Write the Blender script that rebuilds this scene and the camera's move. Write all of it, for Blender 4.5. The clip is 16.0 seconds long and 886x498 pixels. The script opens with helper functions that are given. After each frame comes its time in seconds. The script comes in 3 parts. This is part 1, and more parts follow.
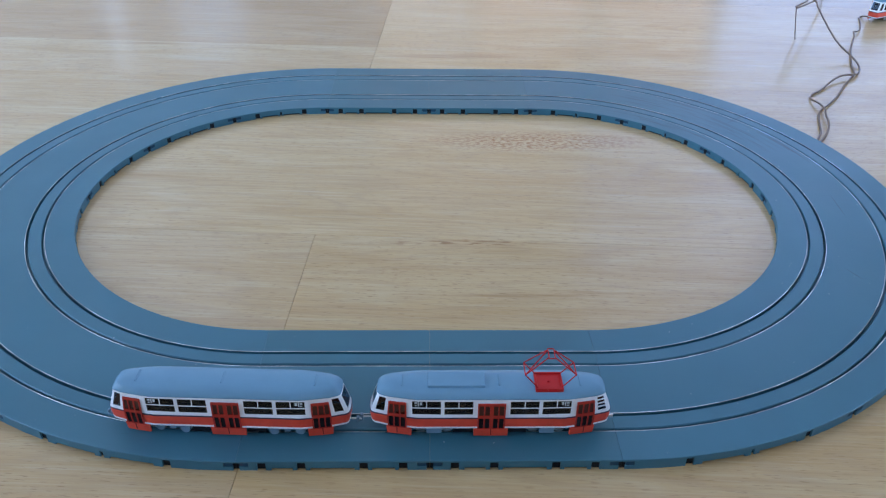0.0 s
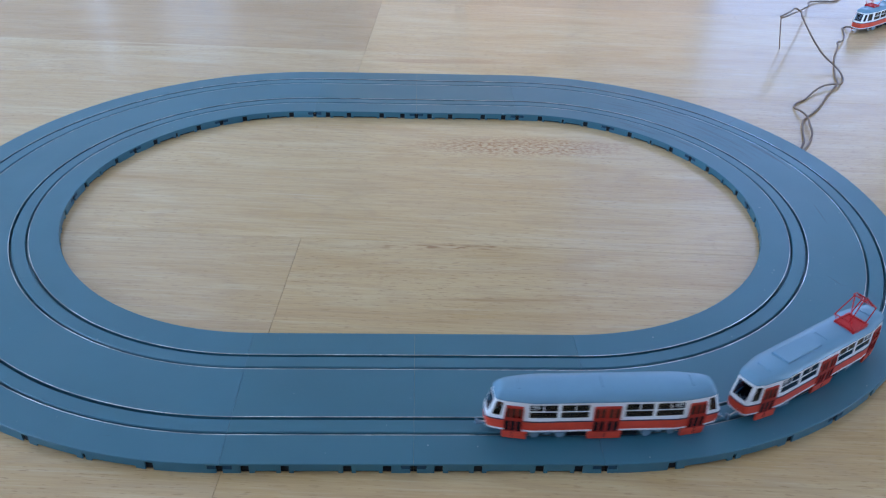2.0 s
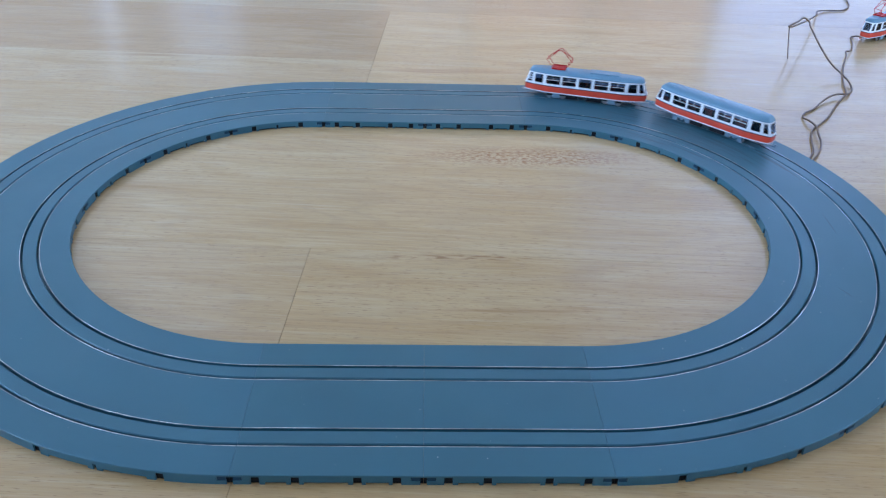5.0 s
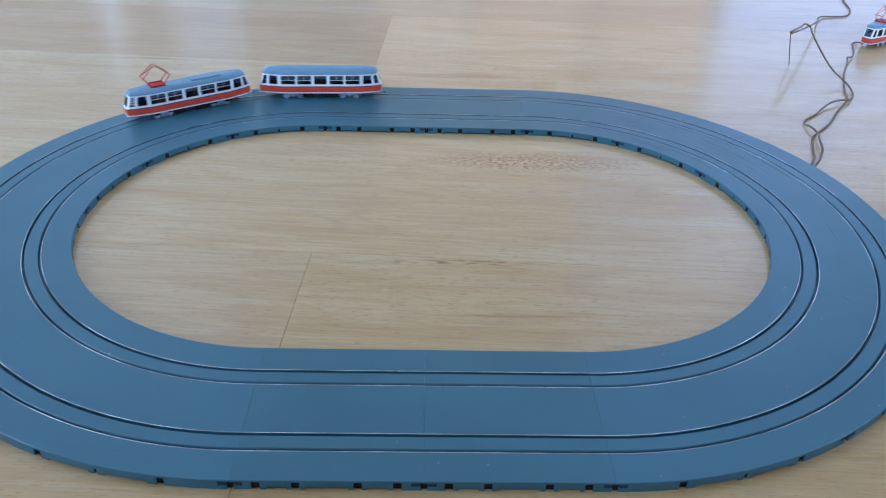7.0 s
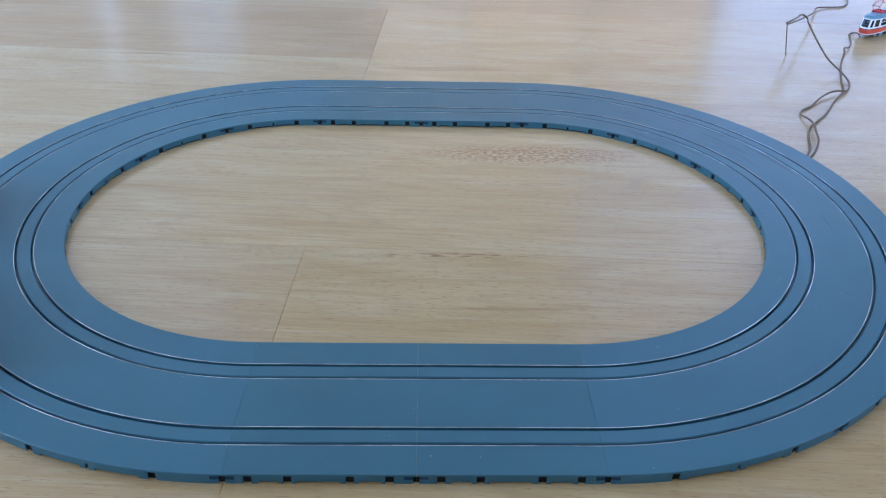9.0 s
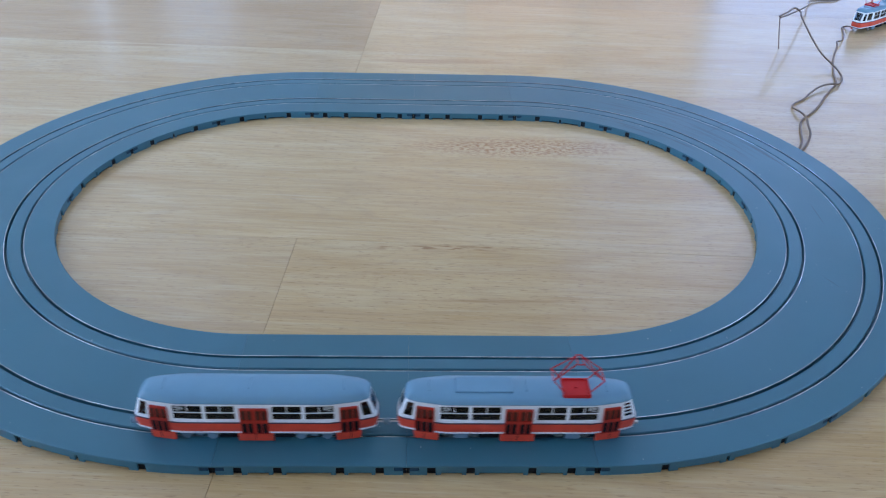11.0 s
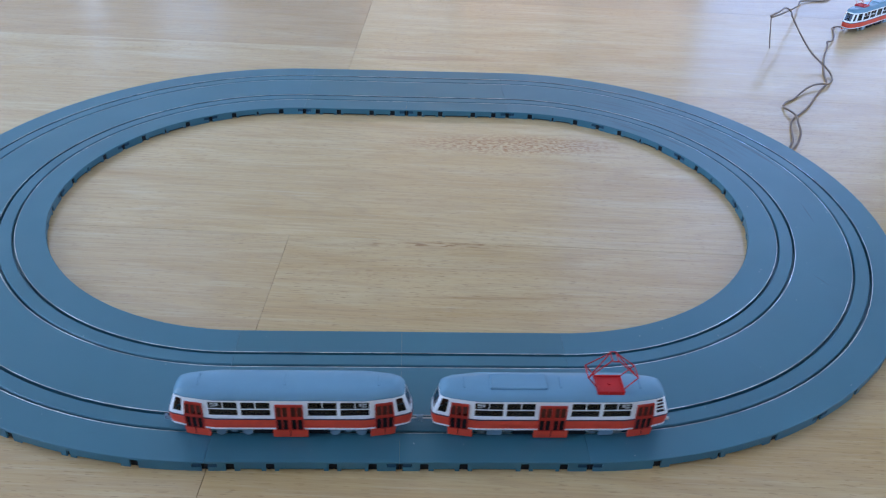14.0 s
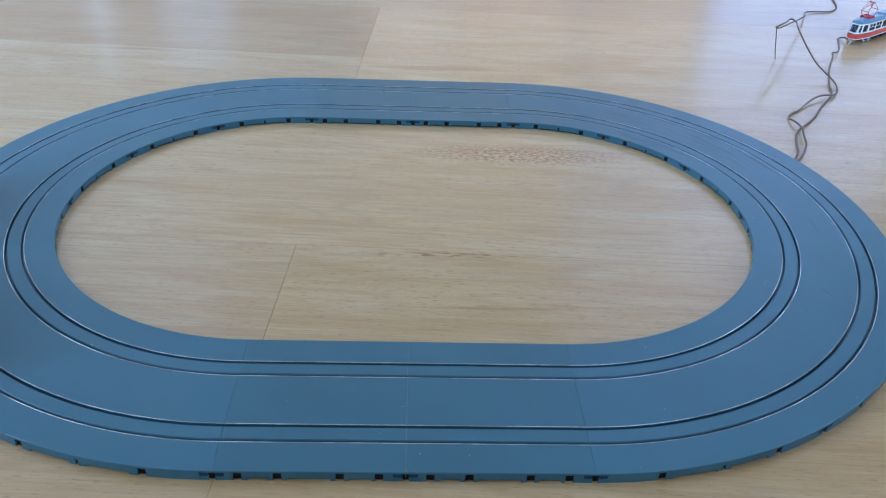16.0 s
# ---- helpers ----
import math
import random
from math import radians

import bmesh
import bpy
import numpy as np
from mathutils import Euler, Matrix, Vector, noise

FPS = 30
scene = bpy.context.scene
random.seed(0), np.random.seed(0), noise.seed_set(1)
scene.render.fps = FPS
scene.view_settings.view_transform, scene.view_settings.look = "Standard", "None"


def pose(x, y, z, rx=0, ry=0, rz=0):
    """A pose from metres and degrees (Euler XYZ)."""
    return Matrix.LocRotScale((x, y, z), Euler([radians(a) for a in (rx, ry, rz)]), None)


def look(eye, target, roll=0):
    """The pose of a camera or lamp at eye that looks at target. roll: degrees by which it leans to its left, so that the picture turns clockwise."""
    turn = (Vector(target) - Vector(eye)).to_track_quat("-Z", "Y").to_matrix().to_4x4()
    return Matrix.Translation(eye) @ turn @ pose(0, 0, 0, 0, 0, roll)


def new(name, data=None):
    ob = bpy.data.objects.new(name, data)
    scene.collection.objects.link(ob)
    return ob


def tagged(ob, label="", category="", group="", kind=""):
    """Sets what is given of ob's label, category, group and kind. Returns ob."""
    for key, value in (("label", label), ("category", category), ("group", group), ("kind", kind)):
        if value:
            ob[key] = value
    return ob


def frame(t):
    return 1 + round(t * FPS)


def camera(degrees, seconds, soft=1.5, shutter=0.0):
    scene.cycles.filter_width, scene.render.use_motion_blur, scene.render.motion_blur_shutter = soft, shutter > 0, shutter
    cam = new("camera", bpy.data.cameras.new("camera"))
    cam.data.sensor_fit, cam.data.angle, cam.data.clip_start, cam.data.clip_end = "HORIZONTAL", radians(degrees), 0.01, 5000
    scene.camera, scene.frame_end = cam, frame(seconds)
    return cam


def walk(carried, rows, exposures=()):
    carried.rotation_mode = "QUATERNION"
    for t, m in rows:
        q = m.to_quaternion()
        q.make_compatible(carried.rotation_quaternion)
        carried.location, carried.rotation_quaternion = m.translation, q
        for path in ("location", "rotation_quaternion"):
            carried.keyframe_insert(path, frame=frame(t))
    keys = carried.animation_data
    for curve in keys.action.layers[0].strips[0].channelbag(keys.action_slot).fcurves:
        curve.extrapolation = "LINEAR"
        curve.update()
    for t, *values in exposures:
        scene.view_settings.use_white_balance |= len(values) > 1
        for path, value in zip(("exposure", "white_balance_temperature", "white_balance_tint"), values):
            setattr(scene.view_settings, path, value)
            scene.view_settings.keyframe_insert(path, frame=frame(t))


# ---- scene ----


def eye(x, y, z, tilt, roll, yaw):
    return pose(x, y, z, tilt, 0, yaw) @ pose(0, 0, 0, 0, 0, roll)


cam = camera(57.75, 16.0, soft=1.2, shutter=0.3)
PATH = [
    (0, -0.0011, -0.3948, 0.2281, 56.61, 0.83, -1.35),
    (0.5, -0.0007, -0.3948, 0.2269, 56.55, 0.83, -1.40),
    (1, -0.0010, -0.3947, 0.2274, 56.58, 0.99, -1.68),
    (1.5, -0.0006, -0.3950, 0.2273, 56.74, 1.19, -1.84),
    (2, -0.0006, -0.3959, 0.2283, 56.99, 1.91, -2.45),
    (2.5, -0.0011, -0.3957, 0.2290, 57.18, 2.12, -2.50),
    (3, -0.0018, -0.3954, 0.2293, 57.50, 2.27, -2.54),
    (3.5, -0.0023, -0.3961, 0.2299, 57.51, 2.16, -2.35),
    (4, -0.0017, -0.3958, 0.2295, 57.49, 1.80, -2.07),
    (6.5, -0.0028, -0.3953, 0.2308, 57.59, 1.75, -1.76),
    (7, -0.0023, -0.3952, 0.2308, 57.73, 1.87, -1.83),
    (7.5, -0.0015, -0.3949, 0.2307, 57.50, 1.86, -1.87),
    (8, -0.0008, -0.3951, 0.2306, 57.50, 1.65, -1.88),
    (8.5, 0.0005, -0.3946, 0.2297, 57.15, 1.50, -1.75),
    (9, 0.0012, -0.3946, 0.2296, 57.34, 1.52, -1.80),
    (11.5, 0.0035, -0.3956, 0.2286, 56.83, 1.99, -2.59),
    (12, 0.0039, -0.3962, 0.2283, 56.74, 2.25, -3.00),
    (12.5, 0.0036, -0.3957, 0.2283, 56.53, 2.42, -3.18),
    (13, 0.0026, -0.3952, 0.2284, 56.59, 2.62, -3.29),
    (13.5, 0.0022, -0.3956, 0.2283, 56.68, 2.62, -3.29),
    (14, 0.0017, -0.3957, 0.2289, 56.78, 2.48, -3.07),
    (14.5, 0.0024, -0.3959, 0.2297, 56.64, 2.59, -3.10),
    (15, 0.0014, -0.3959, 0.2302, 56.60, 2.46, -2.86),
    (15.5, 0.0002, -0.3959, 0.2309, 56.97, 2.54, -2.72),
    (16, 0.0004, -0.3962, 0.2313, 57.24, 2.57, -2.71),
]
walk(cam, [(r[0], eye(*r[1:])) for r in PATH])

# ---- sizes ----
L = 0.07            # length of a straight track section
H = 0.00468         # height of the track's running surface over the floor
R_IN, R_OUT = 0.1203, 0.19486
RAILS = (0.13500, 0.14350, 0.17147, 0.18022)
R_LANE = 0.17584    # middle of the outer lane
U = 0.07 / 130      # model unit of the trams, in metres
PIVOT = 39 * U
COUPLED = 0.0964    # from one tram's middle to the other's, along the lane

# ---- light ----
world = bpy.data.worlds.new("daylight")
scene.world = world
world.use_nodes = True
wn = world.node_tree
sky = wn.nodes.new("ShaderNodeTexSky")
sky.sky_type, sky.sun_disc = "NISHITA", False
sky.sun_elevation, sky.sun_rotation = radians(70), radians(288)
wn.links.new(sky.outputs[0], wn.nodes["Background"].inputs[0])
wn.nodes["Background"].inputs[1].default_value = 0.12


def window_light(name, m, width, height, watts, colour):
    lamp = bpy.data.lights.new(name, "AREA")
    lamp.shape, lamp.size, lamp.size_y, lamp.energy, lamp.color = "RECTANGLE", width, height, watts, colour
    ob = new(name, lamp)
    ob.matrix_world = m
    return ob


DAY, PALE, SKY, WARM_FILL = (0.532, 0.755, 1.18), (1.0, 0.82, 0.74), (0.48, 0.66, 1.28), (1.0, 0.64, 0.46)
# openings of the room, none in view: wall, from, to, sill, head, watts of light, its colour
ROOM_X, ROOM_Y, ROOM_S, ROOM_H = 2.2, 2.2, 0.48, 2.5
WINDOWS = (("north", 0.96, 1.75, 0.10, 2.2, 9.2, SKY),
           ("north", 0.58, 0.93, 0.85, 2.2, 1.7, SKY),
           # four added openings: their warm glow stands in for reddish things mirrored below
           ("north", -0.15, 0.13, 0.35, 1.35, 0.65, PALE),
           ("north", 0.16, 0.52, 0.30, 0.74, 0.42, WARM_FILL),
           ("north", 0.16, 0.52, 0.80, 1.35, 0.45, PALE),
           ("north", 0.56, 0.92, 0.30, 0.74, 0.42, WARM_FILL),
           ("north", -0.82, -0.60, 0.28, 0.80, 0.30, DAY),
           ("north", -1.03, -0.995, 0.28, 0.80, 0.16, DAY),
           ("north", -2.00, -0.72, 1.40, 2.35, 5.2, DAY),
           ("north", -2.00, -0.86, 0.88, 1.32, 0.8, DAY),
           # unseen south openings added as fill, set wide so the front centre stays dim
           ("south", -2.15, -0.95, 0.05, 0.62, 40.0, DAY),
           ("south", 0.95, 2.15, 0.05, 0.62, 17.5, DAY),
           # unseen side openings, added as fill light for floor and track
           ("east", -0.40, 0.60, 0.8, 2.2, 3.8, DAY),
           ("west", -0.40, 0.80, 0.8, 2.2, 11.0, DAY))
for wall, a, b, z0, z1, watts, colour in WINDOWS:
    mid, zc = (a + b) / 2, (z0 + z1) / 2
    place = {"north": ((mid, ROOM_Y + 0.02, zc), (mid, 0, zc)), "south": ((mid, -ROOM_S - 0.02, zc), (mid, 0, zc)),
             "east": ((ROOM_X + 0.02, mid, zc), (0, mid, zc)), "west": ((-ROOM_X - 0.02, mid, zc), (0, mid, zc))}[wall]
    window_light("window_light", look(*place), b - a, z1 - z0, watts, colour)
sun = new("sun", bpy.data.lights.new("sun", "SUN"))
sun.data.energy, sun.data.angle, sun.data.color = 0.5, radians(12), (1.0, 0.97, 0.92)
sun.matrix_world = look((-3, 1, 8.7), (0, 0, 0))
scene.view_settings.exposure = 0.0


# ---- materials ----
class Nodes:
    """A short way to write node trees."""

    def __init__(self, name):
        self.mat = bpy.data.materials.new(name)
        self.mat.use_nodes = True
        self.t = self.mat.node_tree
        self.bsdf = self.t.nodes["Principled BSDF"]

    def add(self, kind, ins=None, **props):
        n = self.t.nodes.new("ShaderNode" + kind)
        for k, val in props.items():
            setattr(n, k, val)
        for k, val in (ins or {}).items():
            self.put(n.inputs[k], val)
        return n

    def put(self, socket, val):
        if isinstance(val, bpy.types.NodeSocket):
            self.t.links.new(val, socket)
        else:
            socket.default_value = val

    def set(self, **ins):
        for k, val in ins.items():
            self.put(self.bsdf.inputs[k.replace("_", " ")], val)
        return self.mat

    def coords(self, scale, kind="Object", turn=0.0, offset=None):
        c = self.add("TexCoord").outputs[kind]
        if offset is not None:
            c = self.add("VectorMath", {0: c, 1: offset}, operation="ADD").outputs[0]
        return self.add("Mapping", {"Vector": c, "Scale": scale, "Rotation": (0, 0, turn)}).outputs[0]

    def noise(self, vec, scale, detail=4, rough=0.55, distort=0.0):
        return self.add("TexNoise", {"Vector": vec, "Scale": scale, "Detail": detail, "Roughness": rough, "Distortion": distort}).outputs[0]

    def ramp(self, fac, stops):
        n = self.add("ValToRGB", {0: fac})
        e = n.color_ramp.elements
        while len(e) < len(stops):
            e.new(0.5)
        for el, (p, c) in zip(e, stops):
            el.position, el.color = p, (c, c, c, 1) if isinstance(c, (int, float)) else (*c, 1)
        return n.outputs[0]

    def mix(self, fac, a, b, mode="MIX"):
        n = self.add("Mix", data_type="RGBA", blend_type=mode)
        for i, val in ((0, fac), (6, a), (7, b)):
            self.put(n.inputs[i], (*val, 1) if isinstance(val, tuple) and len(val) == 3 else val)
        return n.outputs[2]

    def bump(self, height, strength, distance):
        return self.add("Bump", {"Height": height, "Strength": strength, "Distance": distance}).outputs[0]


def paint(name, colour, rough=0.4, grain=1500.0, var=0.10, metallic=0.0, relief=0.06, spec=0.5):
    """Moulded plastic or brushed-on paint: two scales of variation and a little relief."""
    n = Nodes(name)
    fine = n.noise(n.coords((1, 1, 1)), grain, 3)
    broad = n.noise(n.coords((1, 1, 1)), grain / 12, 4)
    dark, pale = tuple(c * (1 - 1.6 * var) for c in colour), tuple(min(1, c * (1 + var)) for c in colour)
    col = n.mix(n.ramp(broad, ((0.3, 0.0), (0.7, 1.0))), dark, pale)
    col = n.mix(n.ramp(fine, ((0.35, 0.18), (0.6, 0.0))), col, dark)
    rg = n.ramp(broad, ((0.3, rough * (1 - 1.5 * var)), (0.7, min(1, rough * (1 + 2 * var)))))
    return n.set(Base_Color=col, Roughness=rg, Metallic=metallic, Specular_IOR_Level=spec, Normal=n.bump(fine, relief, 0.0001))


def wood_floor():
    n = Nodes("beech_laminate")
    info = n.add("ObjectInfo")
    rnd = info.outputs["Random"]
    shift = n.add("CombineXYZ", {0: n.add("Math", {0: rnd, 1: 31.0}, operation="MULTIPLY").outputs[0],
                                 1: n.add("Math", {0: rnd, 1: 17.0}, operation="MULTIPLY").outputs[0], 2: 0.0}).outputs[0]
    broad = n.noise(n.coords((1.2, 12, 1), offset=shift), 1.0, 3, 0.5, 0.5)
    figure = n.noise(n.coords((2.6, 15, 1), offset=shift), 1.0, 2, 0.45, 0.3)
    arcs = n.add("Math", {0: n.add("Math", {0: figure, 1: 130.0}, operation="MULTIPLY").outputs[0]}, operation="SINE").outputs[0]
    streak = n.noise(n.coords((12, 420, 1), offset=shift), 1.0, 4, 0.65)
    pores = n.noise(n.coords((170, 1400, 1), offset=shift), 1.0, 2, 0.5, 0.2)
    rays = n.noise(n.coords((330, 620, 1), offset=shift), 1.0, 2, 0.5)
    fibre = n.noise(n.coords((34, 1150, 1), offset=shift), 1.0, 3, 0.6, 0.1)
    zone = n.noise(n.coords((2.6, 11, 1), offset=shift), 1.0, 3, 0.55)
    patch = n.noise(n.coords((9, 46, 1), offset=shift), 1.0, 4, 0.6, 0.6)
    col = n.mix(n.ramp(broad, ((0.30, 0.0), (0.70, 1.0))), (0.566, 0.394, 0.214), (0.640, 0.486, 0.288))
    col = n.mix(n.ramp(patch, ((0.50, 0.0), (0.66, 0.65))), col, (0.530, 0.362, 0.178))
    col = n.mix(n.ramp(patch, ((0.32, 0.55), (0.46, 0.0))), col, (0.660, 0.535, 0.345))
    col = n.mix(n.ramp(arcs, ((0.35, 0.0), (0.95, 0.22))), col, (0.470, 0.345, 0.215))
    col = n.mix(n.ramp(streak, ((0.34, 0.28), (0.50, 0.0))), col, (0.430, 0.292, 0.165))
    col = n.mix(n.ramp(streak, ((0.56, 0.0), (0.72, 0.35))), col, (0.660, 0.570, 0.430))
    col = n.mix(n.ramp(fibre, ((0.36, 0.20), (0.50, 0.0))), col, (0.430, 0.285, 0.155))
    col = n.mix(n.ramp(fibre, ((0.54, 0.0), (0.68, 0.22))), col, (0.680, 0.575, 0.420))
    mask = n.mix(1.0, n.ramp(pores, ((0.60, 0.0), (0.69, 1.0))), n.ramp(zone, ((0.36, 0.24), (0.60, 0.66))), "MULTIPLY")
    col = n.mix(mask, col, (0.330, 0.205, 0.108))
    mask = n.mix(1.0, n.ramp(rays, ((0.56, 0.0), (0.68, 0.8))), n.ramp(zone, ((0.60, 0.0), (0.70, 0.8))), "MULTIPLY")
    col = n.mix(mask, col, (0.440, 0.245, 0.130))
    ground = n.add("NewGeometry").outputs["Position"]

    def spot(x, y, rx, ry):
        """A soft oval round a place on the floor."""
        m = n.add("Mapping", {"Vector": ground, "Location": (-x / rx, -y / ry, 0), "Scale": (1 / rx, 1 / ry, 0), "Rotation": (0, 0, 0.0)}).outputs[0]
        wob = n.add("Math", {0: n.add("VectorMath", {0: m}, operation="LENGTH").outputs[1], 1: broad, 2: 0.0}, operation="ADD").outputs[0]
        return n.ramp(wob, ((0.75, 1.0), (1.45, 0.0)))

    # a flecked patch, a row of flecks along a seam, and two brown streaks
    coarse = n.noise(n.coords((300, 720, 1)), 1.0, 2, 0.5, 0.1)
    mask = n.mix(1.0, n.ramp(coarse, ((0.46, 0.0), (0.58, 0.95))), spot(0.072, 0.078, 0.185, 0.042), "MULTIPLY")
    col = n.mix(mask, col, (0.390, 0.205, 0.100))
    mask = n.mix(1.0, n.ramp(n.noise(n.coords((120, 700, 1)), 1.0, 2, 0.5), ((0.50, 0.0), (0.62, 0.8))), spot(0.02, -0.043, 0.12, 0.008), "MULTIPLY")
    col = n.mix(mask, col, (0.330, 0.185, 0.095))
    for at in ((0.045, -0.089, 0.115, 0.0045), (-0.135, -0.118, 0.05, 0.004), (0.02, 0.235, 0.12, 0.012), (-0.24, 0.262, 0.15, 0.010)):
        col = n.mix(n.mix(1.0, n.ramp(streak, ((0.35, 0.75), (0.65, 0.25))), spot(*at), "MULTIPLY"), col, (0.400, 0.245, 0.125))
    # arched growth rings
    for x, y, rx, ry, turns in ((-0.130, -0.090, 0.040, 0.020, 30.0), (0.075, 0.037, 0.085, 0.012, 24.0)):
        m = n.add("Mapping", {"Vector": ground, "Location": (-x / rx, -y / ry, 0), "Scale": (1 / rx, 1 / ry, 0)}).outputs[0]
        far = n.add("Math", {0: n.add("VectorMath", {0: m}, operation="LENGTH").outputs[1], 1: figure}, operation="ADD").outputs[0]
        ring = n.add("Math", {0: n.add("Math", {0: far, 1: turns}, operation="MULTIPLY").outputs[0]}, operation="SINE").outputs[0]
        mask = n.mix(1.0, n.ramp(ring, ((0.55, 0.0), (0.95, 0.5))), n.ramp(far, ((0.6, 1.0), (1.5, 0.0))), "MULTIPLY")
        col = n.mix(mask, col, (0.470, 0.320, 0.190))
    # each board shows three strips of its own tone
    across = n.add("SeparateXYZ", {0: n.add("TexCoord").outputs["Object"]}).outputs[1]
    strip = n.add("Math", {0: n.add("Math", {0: across, 1: 1 / 0.0729, 2: 1.5}, operation="MULTIPLY_ADD").outputs[0]}, operation="FLOOR").outputs[0]
    tone = n.add("TexWhiteNoise", {"W": n.add("Math", {0: rnd, 1: 613.0, 2: strip}, operation="MULTIPLY_ADD").outputs[0]}, noise_dimensions="1D").outputs[0]
    col = n.mix(n.ramp(tone, ((0.0, 0.34), (0.55, 0.0))), col, (0.480, 0.320, 0.185))
    # one board differs a little from the next; where its alpha is 0, the strip at its lower edge keeps the plain tone
    whole = n.add("Math", {0: info.outputs["Alpha"], 1: n.add("Math", {0: strip, 1: 0.5}, operation="GREATER_THAN").outputs[0]}, operation="MAXIMUM").outputs[0]
    hue = n.add("HueSaturation", {"Hue": 0.5, "Saturation": 1.05, "Value": n.add("MapRange", {0: rnd, 3: 0.96, 4: 1.03}).outputs[0],
                                   "Color": n.mix(whole, col, info.outputs["Color"], "MULTIPLY")})
    smear = n.noise(n.coords((5, 7, 1)), 1.0, 4)
    rough = n.ramp(smear, ((0.3, 0.17), (0.75, 0.27)))
    return n.set(Base_Color=hue.outputs[0], Roughness=rough, Normal=n.bump(streak, 0.06, 0.0003), Specular_IOR_Level=0.34, Coat_Weight=0.06, Coat_Roughness=0.10)


def track_plastic():
    n = Nodes("grey_track_plastic")
    info = n.add("ObjectInfo")
    rnd = info.outputs["Random"]
    w = n.add("NewGeometry").outputs["Position"]
    broad = n.noise(w, 14, 4)
    fine = n.noise(w, 2600, 3)
    scuff = n.noise(n.add("Mapping", {"Vector": w, "Scale": (60, 700, 1), "Rotation": (0, 0, 0.5)}).outputs[0], 1.0, 4, 0.7, 0.8)
    col = n.mix(n.ramp(broad, ((0.3, 0.0), (0.7, 1.0))), (0.037, 0.144, 0.202), (0.044, 0.164, 0.231))
    col = n.mix(n.add("MapRange", {0: rnd, 3: 0.0, 4: 0.10}).outputs[0], col, (0.041, 0.148, 0.204))
    col = n.mix(n.ramp(scuff, ((0.68, 0.0), (0.80, 0.35))), col, (0.02, 0.055, 0.085))
    # scratches on the broad strip between the lanes, and specks of dust
    for x, y, rx, ry, turn in ((0.2276, -0.011, 0.00035, 0.013, 0.06), (0.2070, -0.077, 0.0003, 0.006, -0.45), (0.2105, 0.107, 0.020, 0.0005, -0.72), (0.1900, 0.136, 0.014, 0.0004, -0.55)):
        m = n.add("Mapping", {"Vector": n.add("VectorMath", {0: w, 1: (-x, -y, -H)}, operation="ADD").outputs[0], "Rotation": (0, 0, turn)}, vector_type="POINT").outputs[0]
        m = n.add("VectorMath", {0: m, 1: (1 / rx, 1 / ry, 0)}, operation="MULTIPLY").outputs[0]
        far = n.add("VectorMath", {0: m}, operation="LENGTH").outputs[1]
        col = n.mix(n.ramp(far, ((0.5, 0.55), (1.0, 0.0))), col, (0.02, 0.05, 0.075))
    # long dark rubs that follow the right-hand bend
    flat = n.add("VectorMath", {0: w, 1: (-L, 0, 0)}, operation="ADD").outputs[0]
    xyz = n.add("SeparateXYZ", {0: flat})
    round_r = n.add("VectorMath", {0: n.add("CombineXYZ", {0: xyz.outputs[0], 1: xyz.outputs[1], 2: 0.0}).outputs[0]}, operation="LENGTH").outputs[1]
    bend = n.add("Math", {0: xyz.outputs[1], 1: xyz.outputs[0]}, operation="ARCTAN2").outputs[0]
    polar = n.add("CombineXYZ", {0: n.add("Math", {0: round_r, 1: 620.0}, operation="MULTIPLY").outputs[0], 1: n.add("Math", {0: bend, 1: 4.0}, operation="MULTIPLY").outputs[0], 2: 0.0}).outputs[0]
    rub = n.noise(polar, 1.0, 3, 0.6)
    for mid, half, a0, a1, amount in ((0.1680, 0.0020, 0.10, 1.15, 0.85), (0.1560, 0.0100, 0.35, 1.25, 0.50), (0.1290, 0.0045, 0.50, 1.20, 0.55)):
        near = n.add("Math", {0: n.add("Math", {0: round_r, 1: mid}, operation="SUBTRACT").outputs[0]}, operation="ABSOLUTE").outputs[0]
        band = n.add("MapRange", {0: near, 1: half * 0.5, 2: half, 3: 1.0, 4: 0.0}).outputs[0]
        span = n.add("Math", {0: n.add("MapRange", {0: bend, 1: a0, 2: a0 + 0.12, 3: 0.0, 4: 1.0}).outputs[0],
                              1: n.add("MapRange", {0: bend, 1: a1 - 0.25, 2: a1, 3: 1.0, 4: 0.0}).outputs[0]}, operation="MULTIPLY").outputs[0]
        mask = n.mix(1.0, n.mix(1.0, n.ramp(rub, ((0.50, 0.0), (0.62, amount))), band, "MULTIPLY"), span, "MULTIPLY")
        col = n.mix(mask, col, (0.016, 0.050, 0.075))
    col = n.mix(1.0, col, info.outputs["Color"], "MULTIPLY")
    col = n.mix(n.ramp(n.noise(w, 520, 1), ((0.80, 0.0), (0.84, 0.7))), col, (0.45, 0.5, 0.5))
    rough = n.ramp(n.noise(w, 30, 5), ((0.3, 0.38), (0.75, 0.47)))
    return n.set(Base_Color=col, Roughness=rough, Specular_IOR_Level=0.45, Normal=n.bump(fine, 0.08, 0.0001))


